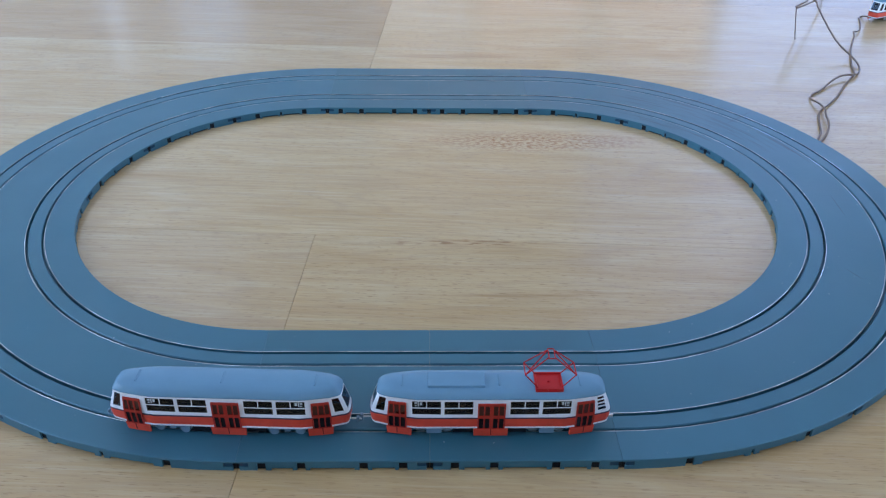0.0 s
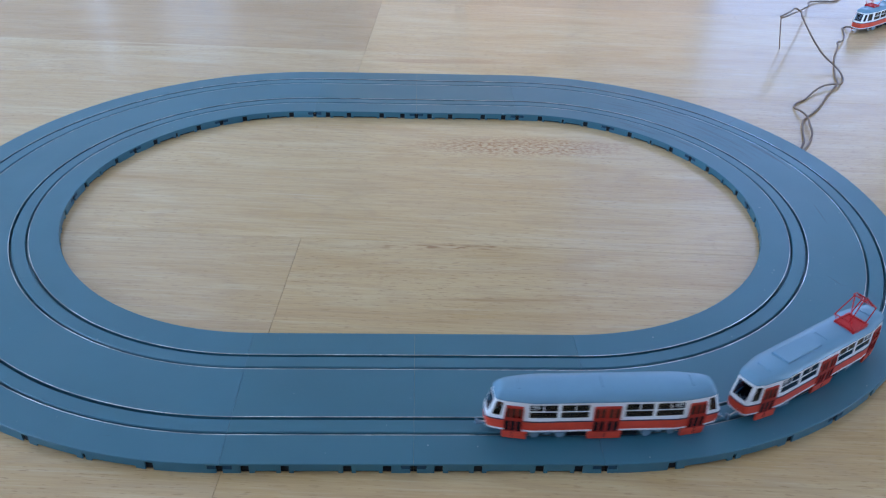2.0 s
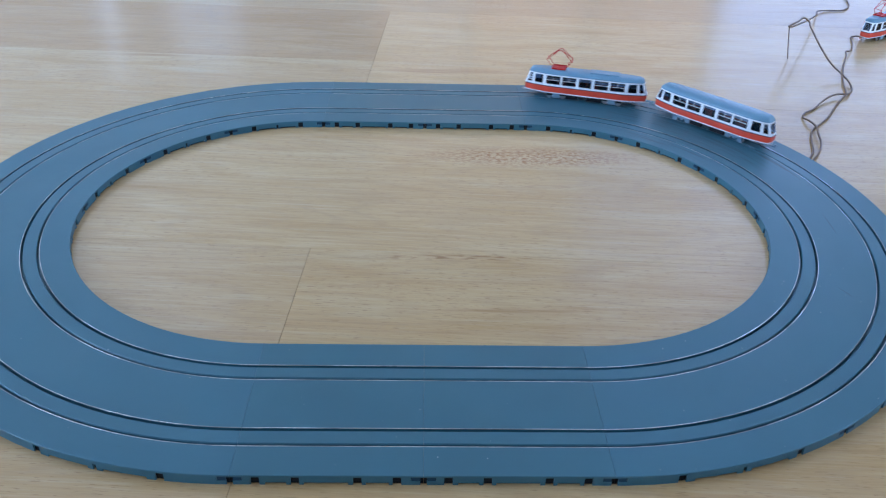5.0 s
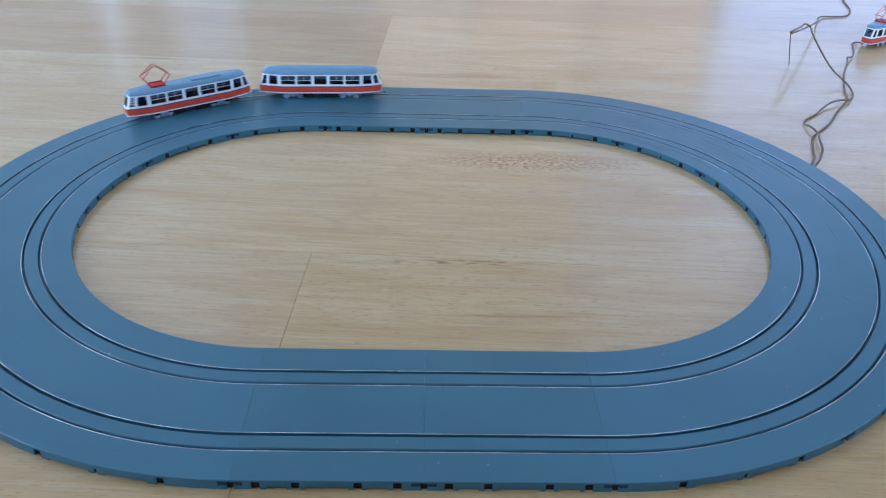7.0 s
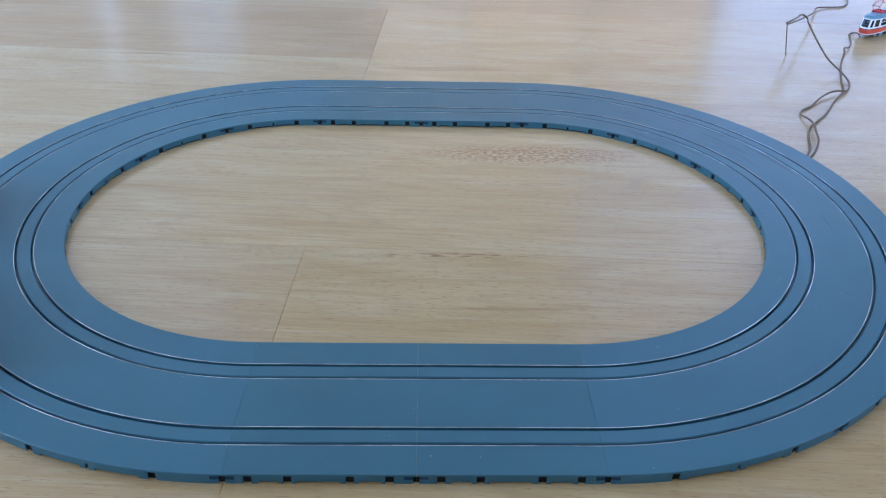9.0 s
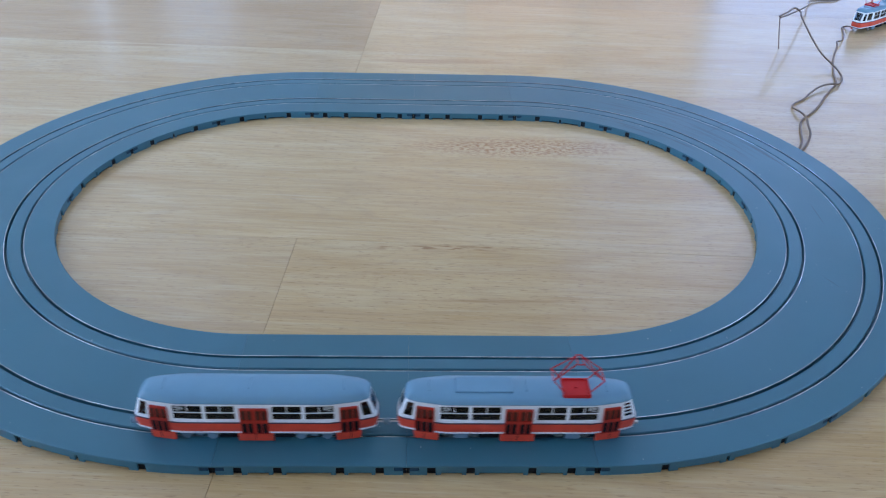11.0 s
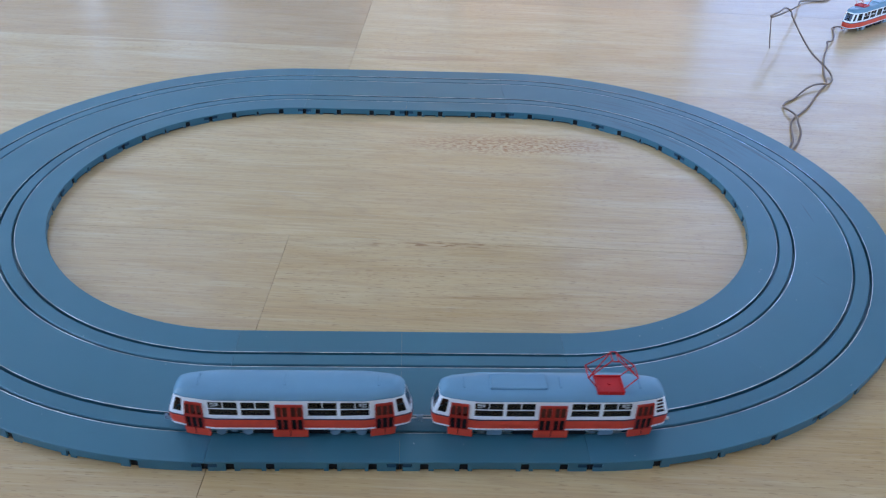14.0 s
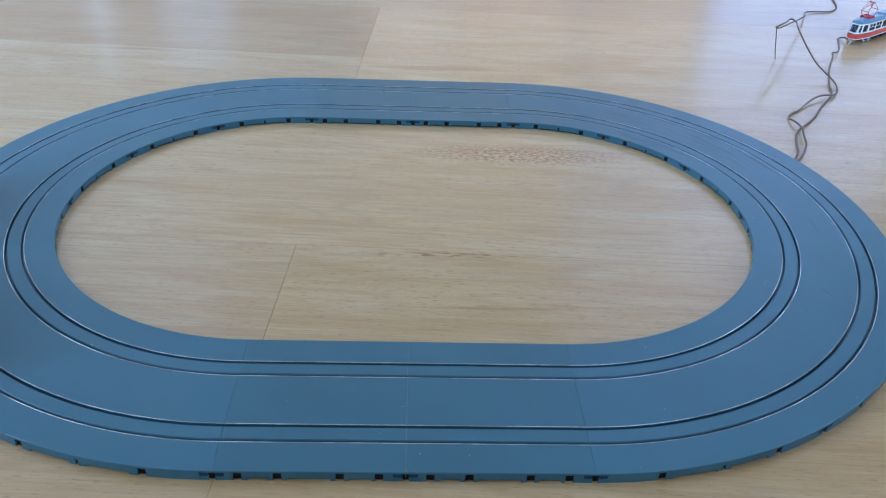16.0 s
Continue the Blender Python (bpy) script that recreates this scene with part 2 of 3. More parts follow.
def rail_metal():
    """Worn bright strip with dull stretches."""
    n = Nodes("rail_metal")
    w = n.add("NewGeometry").outputs["Position"]
    wear, fine = n.noise(w, 38, 3, 0.6), n.noise(w, 900, 3)
    col = n.mix(n.ramp(wear, ((0.42, 0.0), (0.60, 1.0))), (0.34, 0.35, 0.35), (0.80, 0.80, 0.77))
    col = n.mix(n.ramp(fine, ((0.30, 0.5), (0.50, 0.0))), col, (0.14, 0.15, 0.16))
    rough = n.ramp(wear, ((0.40, 0.48), (0.62, 0.24)))
    return n.set(Base_Color=col, Roughness=rough, Metallic=1.0, Normal=n.bump(fine, 0.1, 0.0001))


def clear_glass(name, tint, ior=1.45):
    n = Nodes(name)
    return n.set(Base_Color=(*tint, 1), Roughness=0.05, Transmission_Weight=1.0, IOR=ior)


def plaster(name, colour):
    n = Nodes(name)
    fine, broad = n.noise(n.coords((1, 1, 1)), 180, 4), n.noise(n.coords((1, 1, 1)), 1.5, 3)
    col = n.mix(n.ramp(broad, ((0.3, 0.0), (0.7, 1.0))), tuple(c * 0.93 for c in colour), colour)
    return n.set(Base_Color=col, Roughness=0.9, Normal=n.bump(fine, 0.2, 0.001))


WOOD = wood_floor()
TRACK = track_plastic()
RAIL = rail_metal()
STEEL = paint("wheel_metal", (0.60, 0.61, 0.62), 0.30, 900, 0.15, 1.0)
CLIP = paint("connector_plastic", (0.014, 0.060, 0.110), 0.5, spec=0.25)
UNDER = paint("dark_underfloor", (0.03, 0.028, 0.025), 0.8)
WALL = plaster("wall_paint", (0.80, 0.78, 0.75))
CEIL = plaster("ceiling_paint", (0.84, 0.83, 0.80))
FRAME = paint("window_frame_paint", (0.8, 0.8, 0.8), 0.4, 60)
PANE = clear_glass("window_pane", (1, 1, 1))
RED = paint("red_paint", (0.72, 0.072, 0.036), 0.38)
WHITE = paint("white_paint", (0.83, 0.89, 0.95), 0.4, 1500, 0.05)
ROOF = paint("grey_roof_paint", (0.152, 0.312, 0.445), 0.26, 1500, 0.02, spec=0.34)
BELT = paint("dark_belt_paint", (0.022, 0.028, 0.075), 0.4)
BLACK = paint("black_parts_and_shade", (0.009, 0.012, 0.016), 0.6, spec=0.2)
DOORRED = paint("door_red_paint", (0.42, 0.022, 0.012), 0.4)
BLUE = paint("pale_blue_plastic", (0.17, 0.29, 0.39), 0.40)
GLASS = clear_glass("tram_glazing", (0.15, 0.26, 0.42), 1.42)
SMOKERED = paint("dark_red_pane", (0.055, 0.008, 0.007), 0.3, 1500, 0.1, 0.0, 0.01)
WIRERED = paint("pantograph_red", (0.52, 0.012, 0.014), 0.4, spec=0.25)
NOTICE = paint("notice_paper", (0.48, 0.54, 0.58), 0.7)
CABLE = paint("brown_cable_sheath", (0.20, 0.135, 0.09), 0.45, 900, 0.2)


# ---- mesh helpers ----
def part(name, bm, material, parent=None, label="", smooth=False):
    me = bpy.data.meshes.new(name)
    bmesh.ops.recalc_face_normals(bm, faces=bm.faces)
    if smooth:
        for f in bm.faces:
            f.smooth = True
    bm.to_mesh(me)
    bm.free()
    me.materials.append(material)
    if smooth:
        me.set_sharp_from_angle(angle=radians(38))
    ob = new(name, me)
    ob.parent = parent
    if label:
        ob["label"] = label
    return ob


def box(bm, x0, x1, y0, y1, z0, z1, bevel=0.0):
    """An axis-aligned block, with a chamfer round its top and sides where bevel is given."""
    made = bmesh.ops.create_cube(bm, size=1.0, matrix=Matrix.LocRotScale(
        ((x0 + x1) / 2, (y0 + y1) / 2, (z0 + z1) / 2), None, (x1 - x0, y1 - y0, z1 - z0)))
    if bevel:
        edges = {e for vert in made["verts"] for e in vert.link_edges}
        bmesh.ops.bevel(bm, geom=list(edges), offset=bevel, segments=1, affect="EDGES", profile=0.5)
    return made["verts"]


def rod(bm, a, b, r, sides=6):
    a, b = Vector(a), Vector(b)
    turn = (b - a).to_track_quat("Z", "Y")
    bmesh.ops.create_cone(bm, cap_ends=True, segments=sides, radius1=r, radius2=r, depth=(b - a).length,
                          matrix=Matrix.LocRotScale((a + b) / 2, turn, None))


def tube(name, points, r, material, parent=None):
    """A round cable through the given points, as a mesh."""
    cu = bpy.data.curves.new(name, "CURVE")
    cu.dimensions, cu.bevel_depth, cu.bevel_resolution, cu.resolution_u = "3D", r, 3, 6
    sp = cu.splines.new("BEZIER")
    sp.bezier_points.add(len(points) - 1)
    for bp, p in zip(sp.bezier_points, points):
        bp.co, bp.handle_left_type, bp.handle_right_type = p, "AUTO", "AUTO"
    tmp = bpy.data.objects.new(name, cu)
    me = bpy.data.meshes.new_from_object(tmp)
    bpy.data.objects.remove(tmp)
    bpy.data.curves.remove(cu)
    me.materials.clear()
    me.materials.append(material)
    for p in me.polygons:
        p.use_smooth = True
    ob = new(name, me)
    ob.parent = parent
    return ob


# ---- the room ----
def wall_with_openings(name, a, b, fixed, axis, holes, outward):
    """A wall 0.2 m thick from a to b, with the holes (from, to, sill, head) cut through it."""
    bm = bmesh.new()
    spans = sorted(holes)

    def slab(u0, u1, z0, z1):
        if u1 - u0 < 1e-4 or z1 - z0 < 1e-4:
            return
        lo, hi = sorted((fixed, fixed + 0.2 * outward))
        box(bm, *((u0, u1, lo, hi) if axis == "x" else (lo, hi, u0, u1)), z0, z1)

    marks = sorted({a, b} | {v for h in spans for v in h[:2]})
    for u0, u1 in zip(marks, marks[1:]):
        z = 0.0
        for _, _, z0, z1 in sorted((h for h in spans if h[0] <= u0 + 1e-6 and u1 <= h[1] + 1e-6), key=lambda h: h[2]):
            slab(u0, u1, z, z0)
            z = z1
        slab(u0, u1, z, ROOM_H)
    return tagged(part(name, bm, WALL), "plain light plastered room wall, out of view", "wall", kind="structure")


def window_unit(name, wall, a, b, z0, z1):
    top = tagged(new(name), "white framed window out of view, placed to let in light", "window", kind="structure")
    m = 0.004 if b - a < 0.2 else 0.055

    def put(part_name, u0, u1, w0, w1, thick, mat, depth):
        bm = bmesh.new()
        if wall == "north":
            box(bm, u0, u1, ROOM_Y + depth, ROOM_Y + depth + thick, w0, w1)
        elif wall == "south":
            box(bm, u0, u1, -ROOM_S - depth - thick, -ROOM_S - depth, w0, w1)
        elif wall == "west":
            box(bm, -ROOM_X - depth - thick, -ROOM_X - depth, u0, u1, w0, w1)
        else:
            box(bm, ROOM_X + depth, ROOM_X + depth + thick, u0, u1, w0, w1)
        return part(part_name, bm, mat, top)

    put("window_frame", a, a + m, z0, z1, 0.06, FRAME, 0.07)
    put("window_frame", b - m, b, z0, z1, 0.06, FRAME, 0.07)
    put("window_frame", a + m, b - m, z0, z0 + m, 0.06, FRAME, 0.07)
    put("window_frame", a + m, b - m, z1 - m, z1, 0.06, FRAME, 0.07)
    glass = put("pane", a + m, b - m, z0 + m, z1 - m, 0.006, PANE, 0.10)
    glass.visible_shadow = False


wall_with_openings("wall_north", -ROOM_X - 0.2, ROOM_X + 0.2, ROOM_Y, "x", [w[1:5] for w in WINDOWS if w[0] == "north"], 1)
# unseen south wall, set close in to cut the light at the front
wall_with_openings("shade_wall_south", -ROOM_X - 0.2, ROOM_X + 0.2, -ROOM_S, "x", [w[1:5] for w in WINDOWS if w[0] == "south"], -1)
wall_with_openings("wall_east", -ROOM_S, ROOM_Y, ROOM_X, "y", [w[1:5] for w in WINDOWS if w[0] == "east"], 1)
wall_with_openings("wall_west", -ROOM_S, ROOM_Y, -ROOM_X, "y", [w[1:5] for w in WINDOWS if w[0] == "west"], -1)
for i, w in enumerate(WINDOWS):
    window_unit("window_%d" % (i + 1), *w[:5])
bm = bmesh.new()
box(bm, -ROOM_X - 0.2, ROOM_X + 0.2, -ROOM_S - 0.2, ROOM_Y + 0.2, ROOM_H, ROOM_H + 0.15)
tagged(part("ceiling", bm, CEIL), "plain white painted ceiling", "ceiling", kind="structure")


# ---- the track ----
def on_oval(s, r):
    """The place and heading at s along an oval of radius r; s = 0 is the middle of the front straight, and it runs to the right."""
    half = math.pi * r
    s = (s + L) % (4 * L + 2 * half) - L
    if s <= L:
        return Vector((s, -r, 0)), 0.0
    s -= L
    if s < half:
        a = s / r
        return Vector((L + r * math.sin(a), -r * math.cos(a), 0)), a
    s -= half
    if s <= 2 * L:
        return Vector((L - s, r, 0)), math.pi
    a = (s - 2 * L) / r
    return Vector((-L - r * math.sin(a), r * math.cos(a), 0)), math.pi + a


class Straight:
    """A straight section; v runs from 0 to 1 along it, r is the distance from the oval's middle line."""
    steps = 1
    length = L

    def __init__(self, x0, side):
        self.x0, self.side = x0, side

    def at(self, v, r, z):
        return Vector((self.x0 + v * L, self.side * r, z))

    def width(self, r):
        return L


class Curve:
    steps = 10

    def __init__(self, cx, a0):
        self.cx, self.a0 = cx, a0

    def at(self, v, r, z):
        a = self.a0 + v * math.pi / 6
        return Vector((self.cx + r * math.cos(a), r * math.sin(a), z))

    def width(self, r):
        return r * math.pi / 6


def sweep(bm, sec, profile, v0=0.0, v1=1.0):
    """A closed cross-section (r, z) carried along a section."""
    steps = max(1, math.ceil(sec.steps * (v1 - v0)))
    rings = [[bm.verts.new(sec.at(v0 + (v1 - v0) * i / steps, r, z)) for r, z in profile] for i in range(steps + 1)]
    n = len(profile)
    for p, q in zip(rings, rings[1:]):
        for i in range(n):
            bm.faces.new((p[i], p[(i + 1) % n], q[(i + 1) % n], q[i]))
    bm.faces.new(rings[0])
    bm.faces.new(rings[-1])


def deck_profile():
    b, slot, slope, depth, under, deep = 0.00022, 0.00100, 0.00034, 0.0024, H - 0.0009, 0.0006
    pts = [(R_IN, under), (R_IN, H - b), (R_IN + b, H)]
    for i, r in enumerate(RAILS):
        # the flangeway lies on the side towards the middle of its lane: steep beside the rail, sloping on the other side
        d = 1 if i % 2 == 0 else -1
        cut = [(r - 0.00050 * d, H), (r - 0.00050 * d, H - 0.00022), (r - 0.00018 * d, H - 0.00022), (r - 0.00018 * d, H - depth), (r + slot * d, H - depth),
               (r + slot * d, H - 0.0005), (r + (slot + slope) * d, H)]
        pts += cut if d > 0 else cut[::-1]
    return pts + [(R_OUT - b, H), (R_OUT, H - b), (R_OUT, under), (R_OUT - 0.0021, under), (R_OUT - 0.0022, deep), (R_IN + 0.0102, deep), (R_IN + 0.0100, under)]


NOTCH, FOOT = 0.0031, H * 0.25


def skirt_cuts(sec, r):
    """Stretches (from, to, underside) of a side wall, in metres along it."""
    w = sec.width(r)
    if isinstance(sec, Straight):
        holes, lifted = (0.13, 0.335, 0.657, 0.862), ((0.18, 0.29), (0.38, 0.61), (0.70, 0.82))
    else:
        holes, lifted = (0.25, 0.75), ((0.30, 0.47), (0.53, 0.70))
    cuts = [(h * w - NOTCH / 2, h * w + NOTCH / 2, H * 0.80) for h in holes]
    if isinstance(sec, Curve):
        cuts.append((w * 0.5 - NOTCH * 0.22, w * 0.5 + NOTCH * 0.22, H * 0.62))
    cuts += [(a * w, b * w, FOOT) for a, b in lifted]
    cuts += [(0, NOTCH * 0.38, H * 0.80), (w - NOTCH * 0.38, w, H * 0.80)]
    cuts.sort()
    out, x = [], 0.0
    for a, b, z in cuts:
        if a > x + 1e-6:
            out.append((x, a, 0.0))
        out.append((a, b, z))
        x = b
    if x < w - 1e-6:
        out.append((x, w, 0.0))
    return out


TIGHT, OPEN = 0.000008, 0.00005
SLOT_LO, SLOT_HI, CLIP_HALF = H * 0.40, H * 0.80, 0.0046


def track_section(sec, parent, gaps):
    """A section with its rails and clips; gaps: the open joint at either end."""
    e, e1 = (g / sec.width(0.16) for g in gaps)
    bm = bmesh.new()
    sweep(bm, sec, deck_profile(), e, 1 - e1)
    for r, sgn in ((R_IN, 1), (R_OUT, -1)):
        w, t, top = sec.width(r), 0.0007 * sgn, H - 0.0009
        r = r - 0.00001 * sgn
        for a, b, z in skirt_cuts(sec, r):
            # the clip's slot near both ends
            pieces = [(a, b, z)]
            for edge in (CLIP_HALF, w - CLIP_HALF):
                pieces = [p for a1, b1, z1 in pieces for p in (((a1, edge, z1), (edge, b1, z1)) if a1 < edge - 1e-6 and b1 > edge + 1e-6 else ((a1, b1, z1),))]
            for a1, b1, z1 in pieces:
                v0, v1 = max(e, a1 / w), min(1 - e1, b1 / w)
                in_clip = b1 <= CLIP_HALF + 1e-6 or a1 >= w - CLIP_HALF - 1e-6
                spans = [(z1, top)]
                if in_clip:
                    spans = [(z1, SLOT_LO)] if z1 < SLOT_LO else []
                for lo, hi in spans:
                    if hi - lo > 1e-5:
                        sweep(bm, sec, [(r, lo), (r, hi), (r + t, hi), (r + t, lo)], v0, v1)
    body = part("track_section", bm, TRACK, parent)
    # the straights are tinted darker, which puts the front's soft shade into colour
    body.color = (0.945, 0.95, 0.92, 1) if isinstance(sec, Straight) else (1, 1, 1, 1)
    # black strip close behind each wall, added as the shade inside the notches
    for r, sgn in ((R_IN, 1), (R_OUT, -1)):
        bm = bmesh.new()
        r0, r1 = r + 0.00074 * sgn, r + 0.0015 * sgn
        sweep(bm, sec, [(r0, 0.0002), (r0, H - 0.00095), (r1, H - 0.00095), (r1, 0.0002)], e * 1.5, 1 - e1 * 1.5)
        part("notch_shade", bm, BLACK, body, "black strip behind the wall notches, standing in for shade")
    for i, r in enumerate(RAILS):
        bm = bmesh.new()
        r0, r1 = (r - 0.00049, r - 0.00018) if i % 2 == 0 else (r + 0.00018, r + 0.00049)
        sweep(bm, sec, [(r0, H - 0.00021), (r0, H + 0.00001), (r1, H + 0.00001), (r1, H - 0.00021)], e * 1.5, 1 - e1 * 1.5)
        part("rail", bm, RAIL, body, "bright metal rail")
    for r, sgn in ((R_IN, 1), (R_OUT, -1)):
        w = sec.width(r)
        t0, t1 = r + 0.0002 * sgn, r + 0.00070 * sgn
        for v0, v1 in ((0.0013 / w, 0.0044 / w), (1 - 0.0044 / w, 1 - 0.0013 / w)):
            bm = bmesh.new()
            sweep(bm, sec, [(t0, SLOT_LO), (t0, SLOT_HI), (t1, SLOT_HI), (t1, SLOT_LO)], v0, v1)
            part("connector", bm, CLIP, body, "dark blue plastic connector clip")
    return body


track = tagged(new("toy_tram_track"), "grey-blue plastic oval toy tram track with metal rails on floor", "track")
for side in (-1, 1):
    for x0 in (-L, 0.0):
        track_section(Straight(x0, side), track, (OPEN, 0.00003) if x0 < 0 else (0.00003, OPEN))
for k in range(6):
    joints = (OPEN if k == 0 else TIGHT, OPEN if k == 5 else TIGHT)
    track_section(Curve(L, -math.pi / 2 + k * math.pi / 6), track, joints)
    track_section(Curve(-L, math.pi / 2 + k * math.pi / 6), track, joints)


# ---- the trams; lengths in model units ----
def half_width(x):
    x = abs(x)
    pts = ((0, 14.3), (50, 14.3), (56, 13.4), (72, 10.7), (80, 8.4), (81.8, 7.2), (82.7, 5.6), (83.1, 0.0))
    for (x0, w0), (x1, w1) in zip(pts, pts[1:]):
        if x <= x1:
            return w0 + (w1 - w0) * (x - x0) / (x1 - x0)
    return 0.0


def shell(x, y, z):
    """Lean the plan's point (x, y) to the body's height z: the ends rake back above the belt, the sides lean in a little."""
    k, up = max(0.0, (abs(x) - 66) / 17), max(0.0, (z - 18.9) / 17.7)
    down = max(0.0, (13 - z) / 4)
    x -= math.copysign(k * (6.0 * up + 1.0 * down), x)
    return Vector((x * U, y * (1 - 0.05 * up - 0.02 * down) * U, z * U))


OUTER_OPEN = ((-54, -34.2), (-32.2, -12.4), (12.4, 32.2), (34.2, 54))
INNER_OPEN = ((-69.5, -57.5), (-53, -33.6), (-31.2, -12.2), (-8.6, 8.6), (12.2, 31.2), (33.6, 53), (57.5, 69.5))
CORNER = ((-80, -73.4), (73.4, 80))
Z_SILL, Z_HEAD = 21.4, 33.4
SCREEN = 6.0


def plan_line():
    """The body's outline seen from above, as (x, y, opening or None) for each stretch that starts there."""
    out = []

    def side(sgn, opens):
        marks = sorted({v for a, b in opens + CORNER for v in (a, b)} | {-72, -56, -50, 50, 56, 72, -77, 77})
        xs = marks if sgn < 0 else marks[::-1]
        for a, b in zip(xs, xs[1:]):
            lo, hi = min(a, b), max(a, b)
            hole = next((o for o in opens + CORNER if o[0] - 1e-6 <= lo and hi <= o[1] + 1e-6), None)
            out.append((a, sgn * half_width(a), ("side", sgn, hole) if hole else None))

    def nose(d):
        pts = [(80, 8.4), (81.8, 7.2), (82.5, SCREEN), (82.95, 3), (83.1, 0), (82.95, -3), (82.5, -SCREEN), (81.8, -7.2)]
        for i, (x, y) in enumerate(pts):
            out.append((d * x, -d * y, ("nose", d, None) if 2 <= i < 6 else None))

    side(-1, OUTER_OPEN)
    nose(1)
    side(1, INNER_OPEN)
    nose(-1)
    return out


def loft(levels, outline, skip=None):
    bm = bmesh.new()
    rings = [[bm.verts.new(shell(x * (1 + g / 83), y * (1 + g / 14.3), z)) for x, y, _ in outline] for z, g in levels]
    n = len(outline)
    for j, (p, q) in enumerate(zip(rings, rings[1:])):
        for i in range(n):
            if skip and skip(j, outline[i][2]):
                continue
            bm.faces.new((p[i], p[(i + 1) % n], q[(i + 1) % n], q[i]))
    return bm, rings


def on_chord(bm, a, b, sgn, u0, u1, z0, z1, d0, d1):
    """A block on the car's side between the stations a and b: u along the chord from its middle, d outward from it."""
    pa, pb = Vector((a, sgn * half_width(a), 0)), Vector((b, sgn * half_width(b), 0))
    t = (pb - pa).normalized()
    nrm = Vector((t.y, -t.x, 0)) * (1 if sgn < 0 else -1)
    m = (pa + pb) / 2
    vs = []
    for z in (z0, z1):
        for u, d in ((u0, d0), (u1, d0), (u1, d1), (u0, d1)):
            p = m + t * u + nrm * d
            vs.append(bm.verts.new(shell(p.x, p.y, z)))
    for f in ((0, 1, 2, 3), (7, 6, 5, 4), (0, 4, 5, 1), (1, 5, 6, 2), (2, 6, 7, 3), (3, 7, 4, 0)):
        bm.faces.new([vs[i] for i in f])


def chord_len(a, b):
    return math.hypot(b - a, half_width(b) - half_width(a))


def door(top, a, b, columns, inset):
    """A folding door: a leaf with dark panes, and a wider step apron that hangs below the skirt."""
    step = (a, b)
    a, b = a + inset[0], b - inset[1]
    n = chord_len(a, b) / 2
    frame_bm = bmesh.new()
    z0, z1 = 8.2, 31.6
    rows = ((9.0, 18.9), (21.2, 29.8))
    gap = 0.95
    w = (2 * n - gap * (columns + 1) - (1.6 if columns == 4 else 0)) / columns
    xs, x = [], -n + gap
    for i in range(columns):
        xs.append((x, x + w))
        x += w + gap + (1.6 if columns == 4 and i == 1 else 0)
    us = [-n] + [v for pair in xs for v in pair] + [n]
    zs = [z0, *rows[0], *rows[1], z1]
    pa, pb = Vector((a, -half_width(a), 0)), Vector((b, -half_width(b), 0))
    t = (pb - pa).normalized()
    out = Vector((t.y, -t.x, 0))
    grid = []
    for z in zs:
        line = []
        for u in us:
            q = (pa + pb) / 2 + t * u + out * 0.55
            line.append(frame_bm.verts.new(shell(q.x, q.y, z)))
        grid.append(line)
    for j in range(len(zs) - 1):
        for i in range(len(us) - 1):
            if not (j % 2 == 1 and i % 2 == 1):
                frame_bm.faces.new((grid[j][i], grid[j][i + 1], grid[j + 1][i + 1], grid[j + 1][i]))
    d = part("door", frame_bm, DOORRED, top, "red folding tram door with dark panes")
    leaf = d.modifiers.new("thickness", "SOLIDIFY")
    leaf.thickness, leaf.offset = 0.9 * U, 0
    for k, (lo, hi) in enumerate(rows):
        for u0, u1 in xs:
            bm = bmesh.new()
            on_chord(bm, a, b, -1, u0, u1, lo, hi, -0.5, 0.44)
            part("pane", bm, BLACK if k == 0 else SMOKERED, d)
    bm = bmesh.new()
    m = chord_len(*step) / 2
    on_chord(bm, *step, -1, -m, m, 2.0, 8.6, -0.6, 1.1)
    part("step_apron", bm, RED, d)
    bm = bmesh.new()
    on_chord(bm, a, b, -1, -0.22, 0.22, 3.0, 9.0, 0.9, 1.25)
    part("door_seam", bm, BLACK, d)


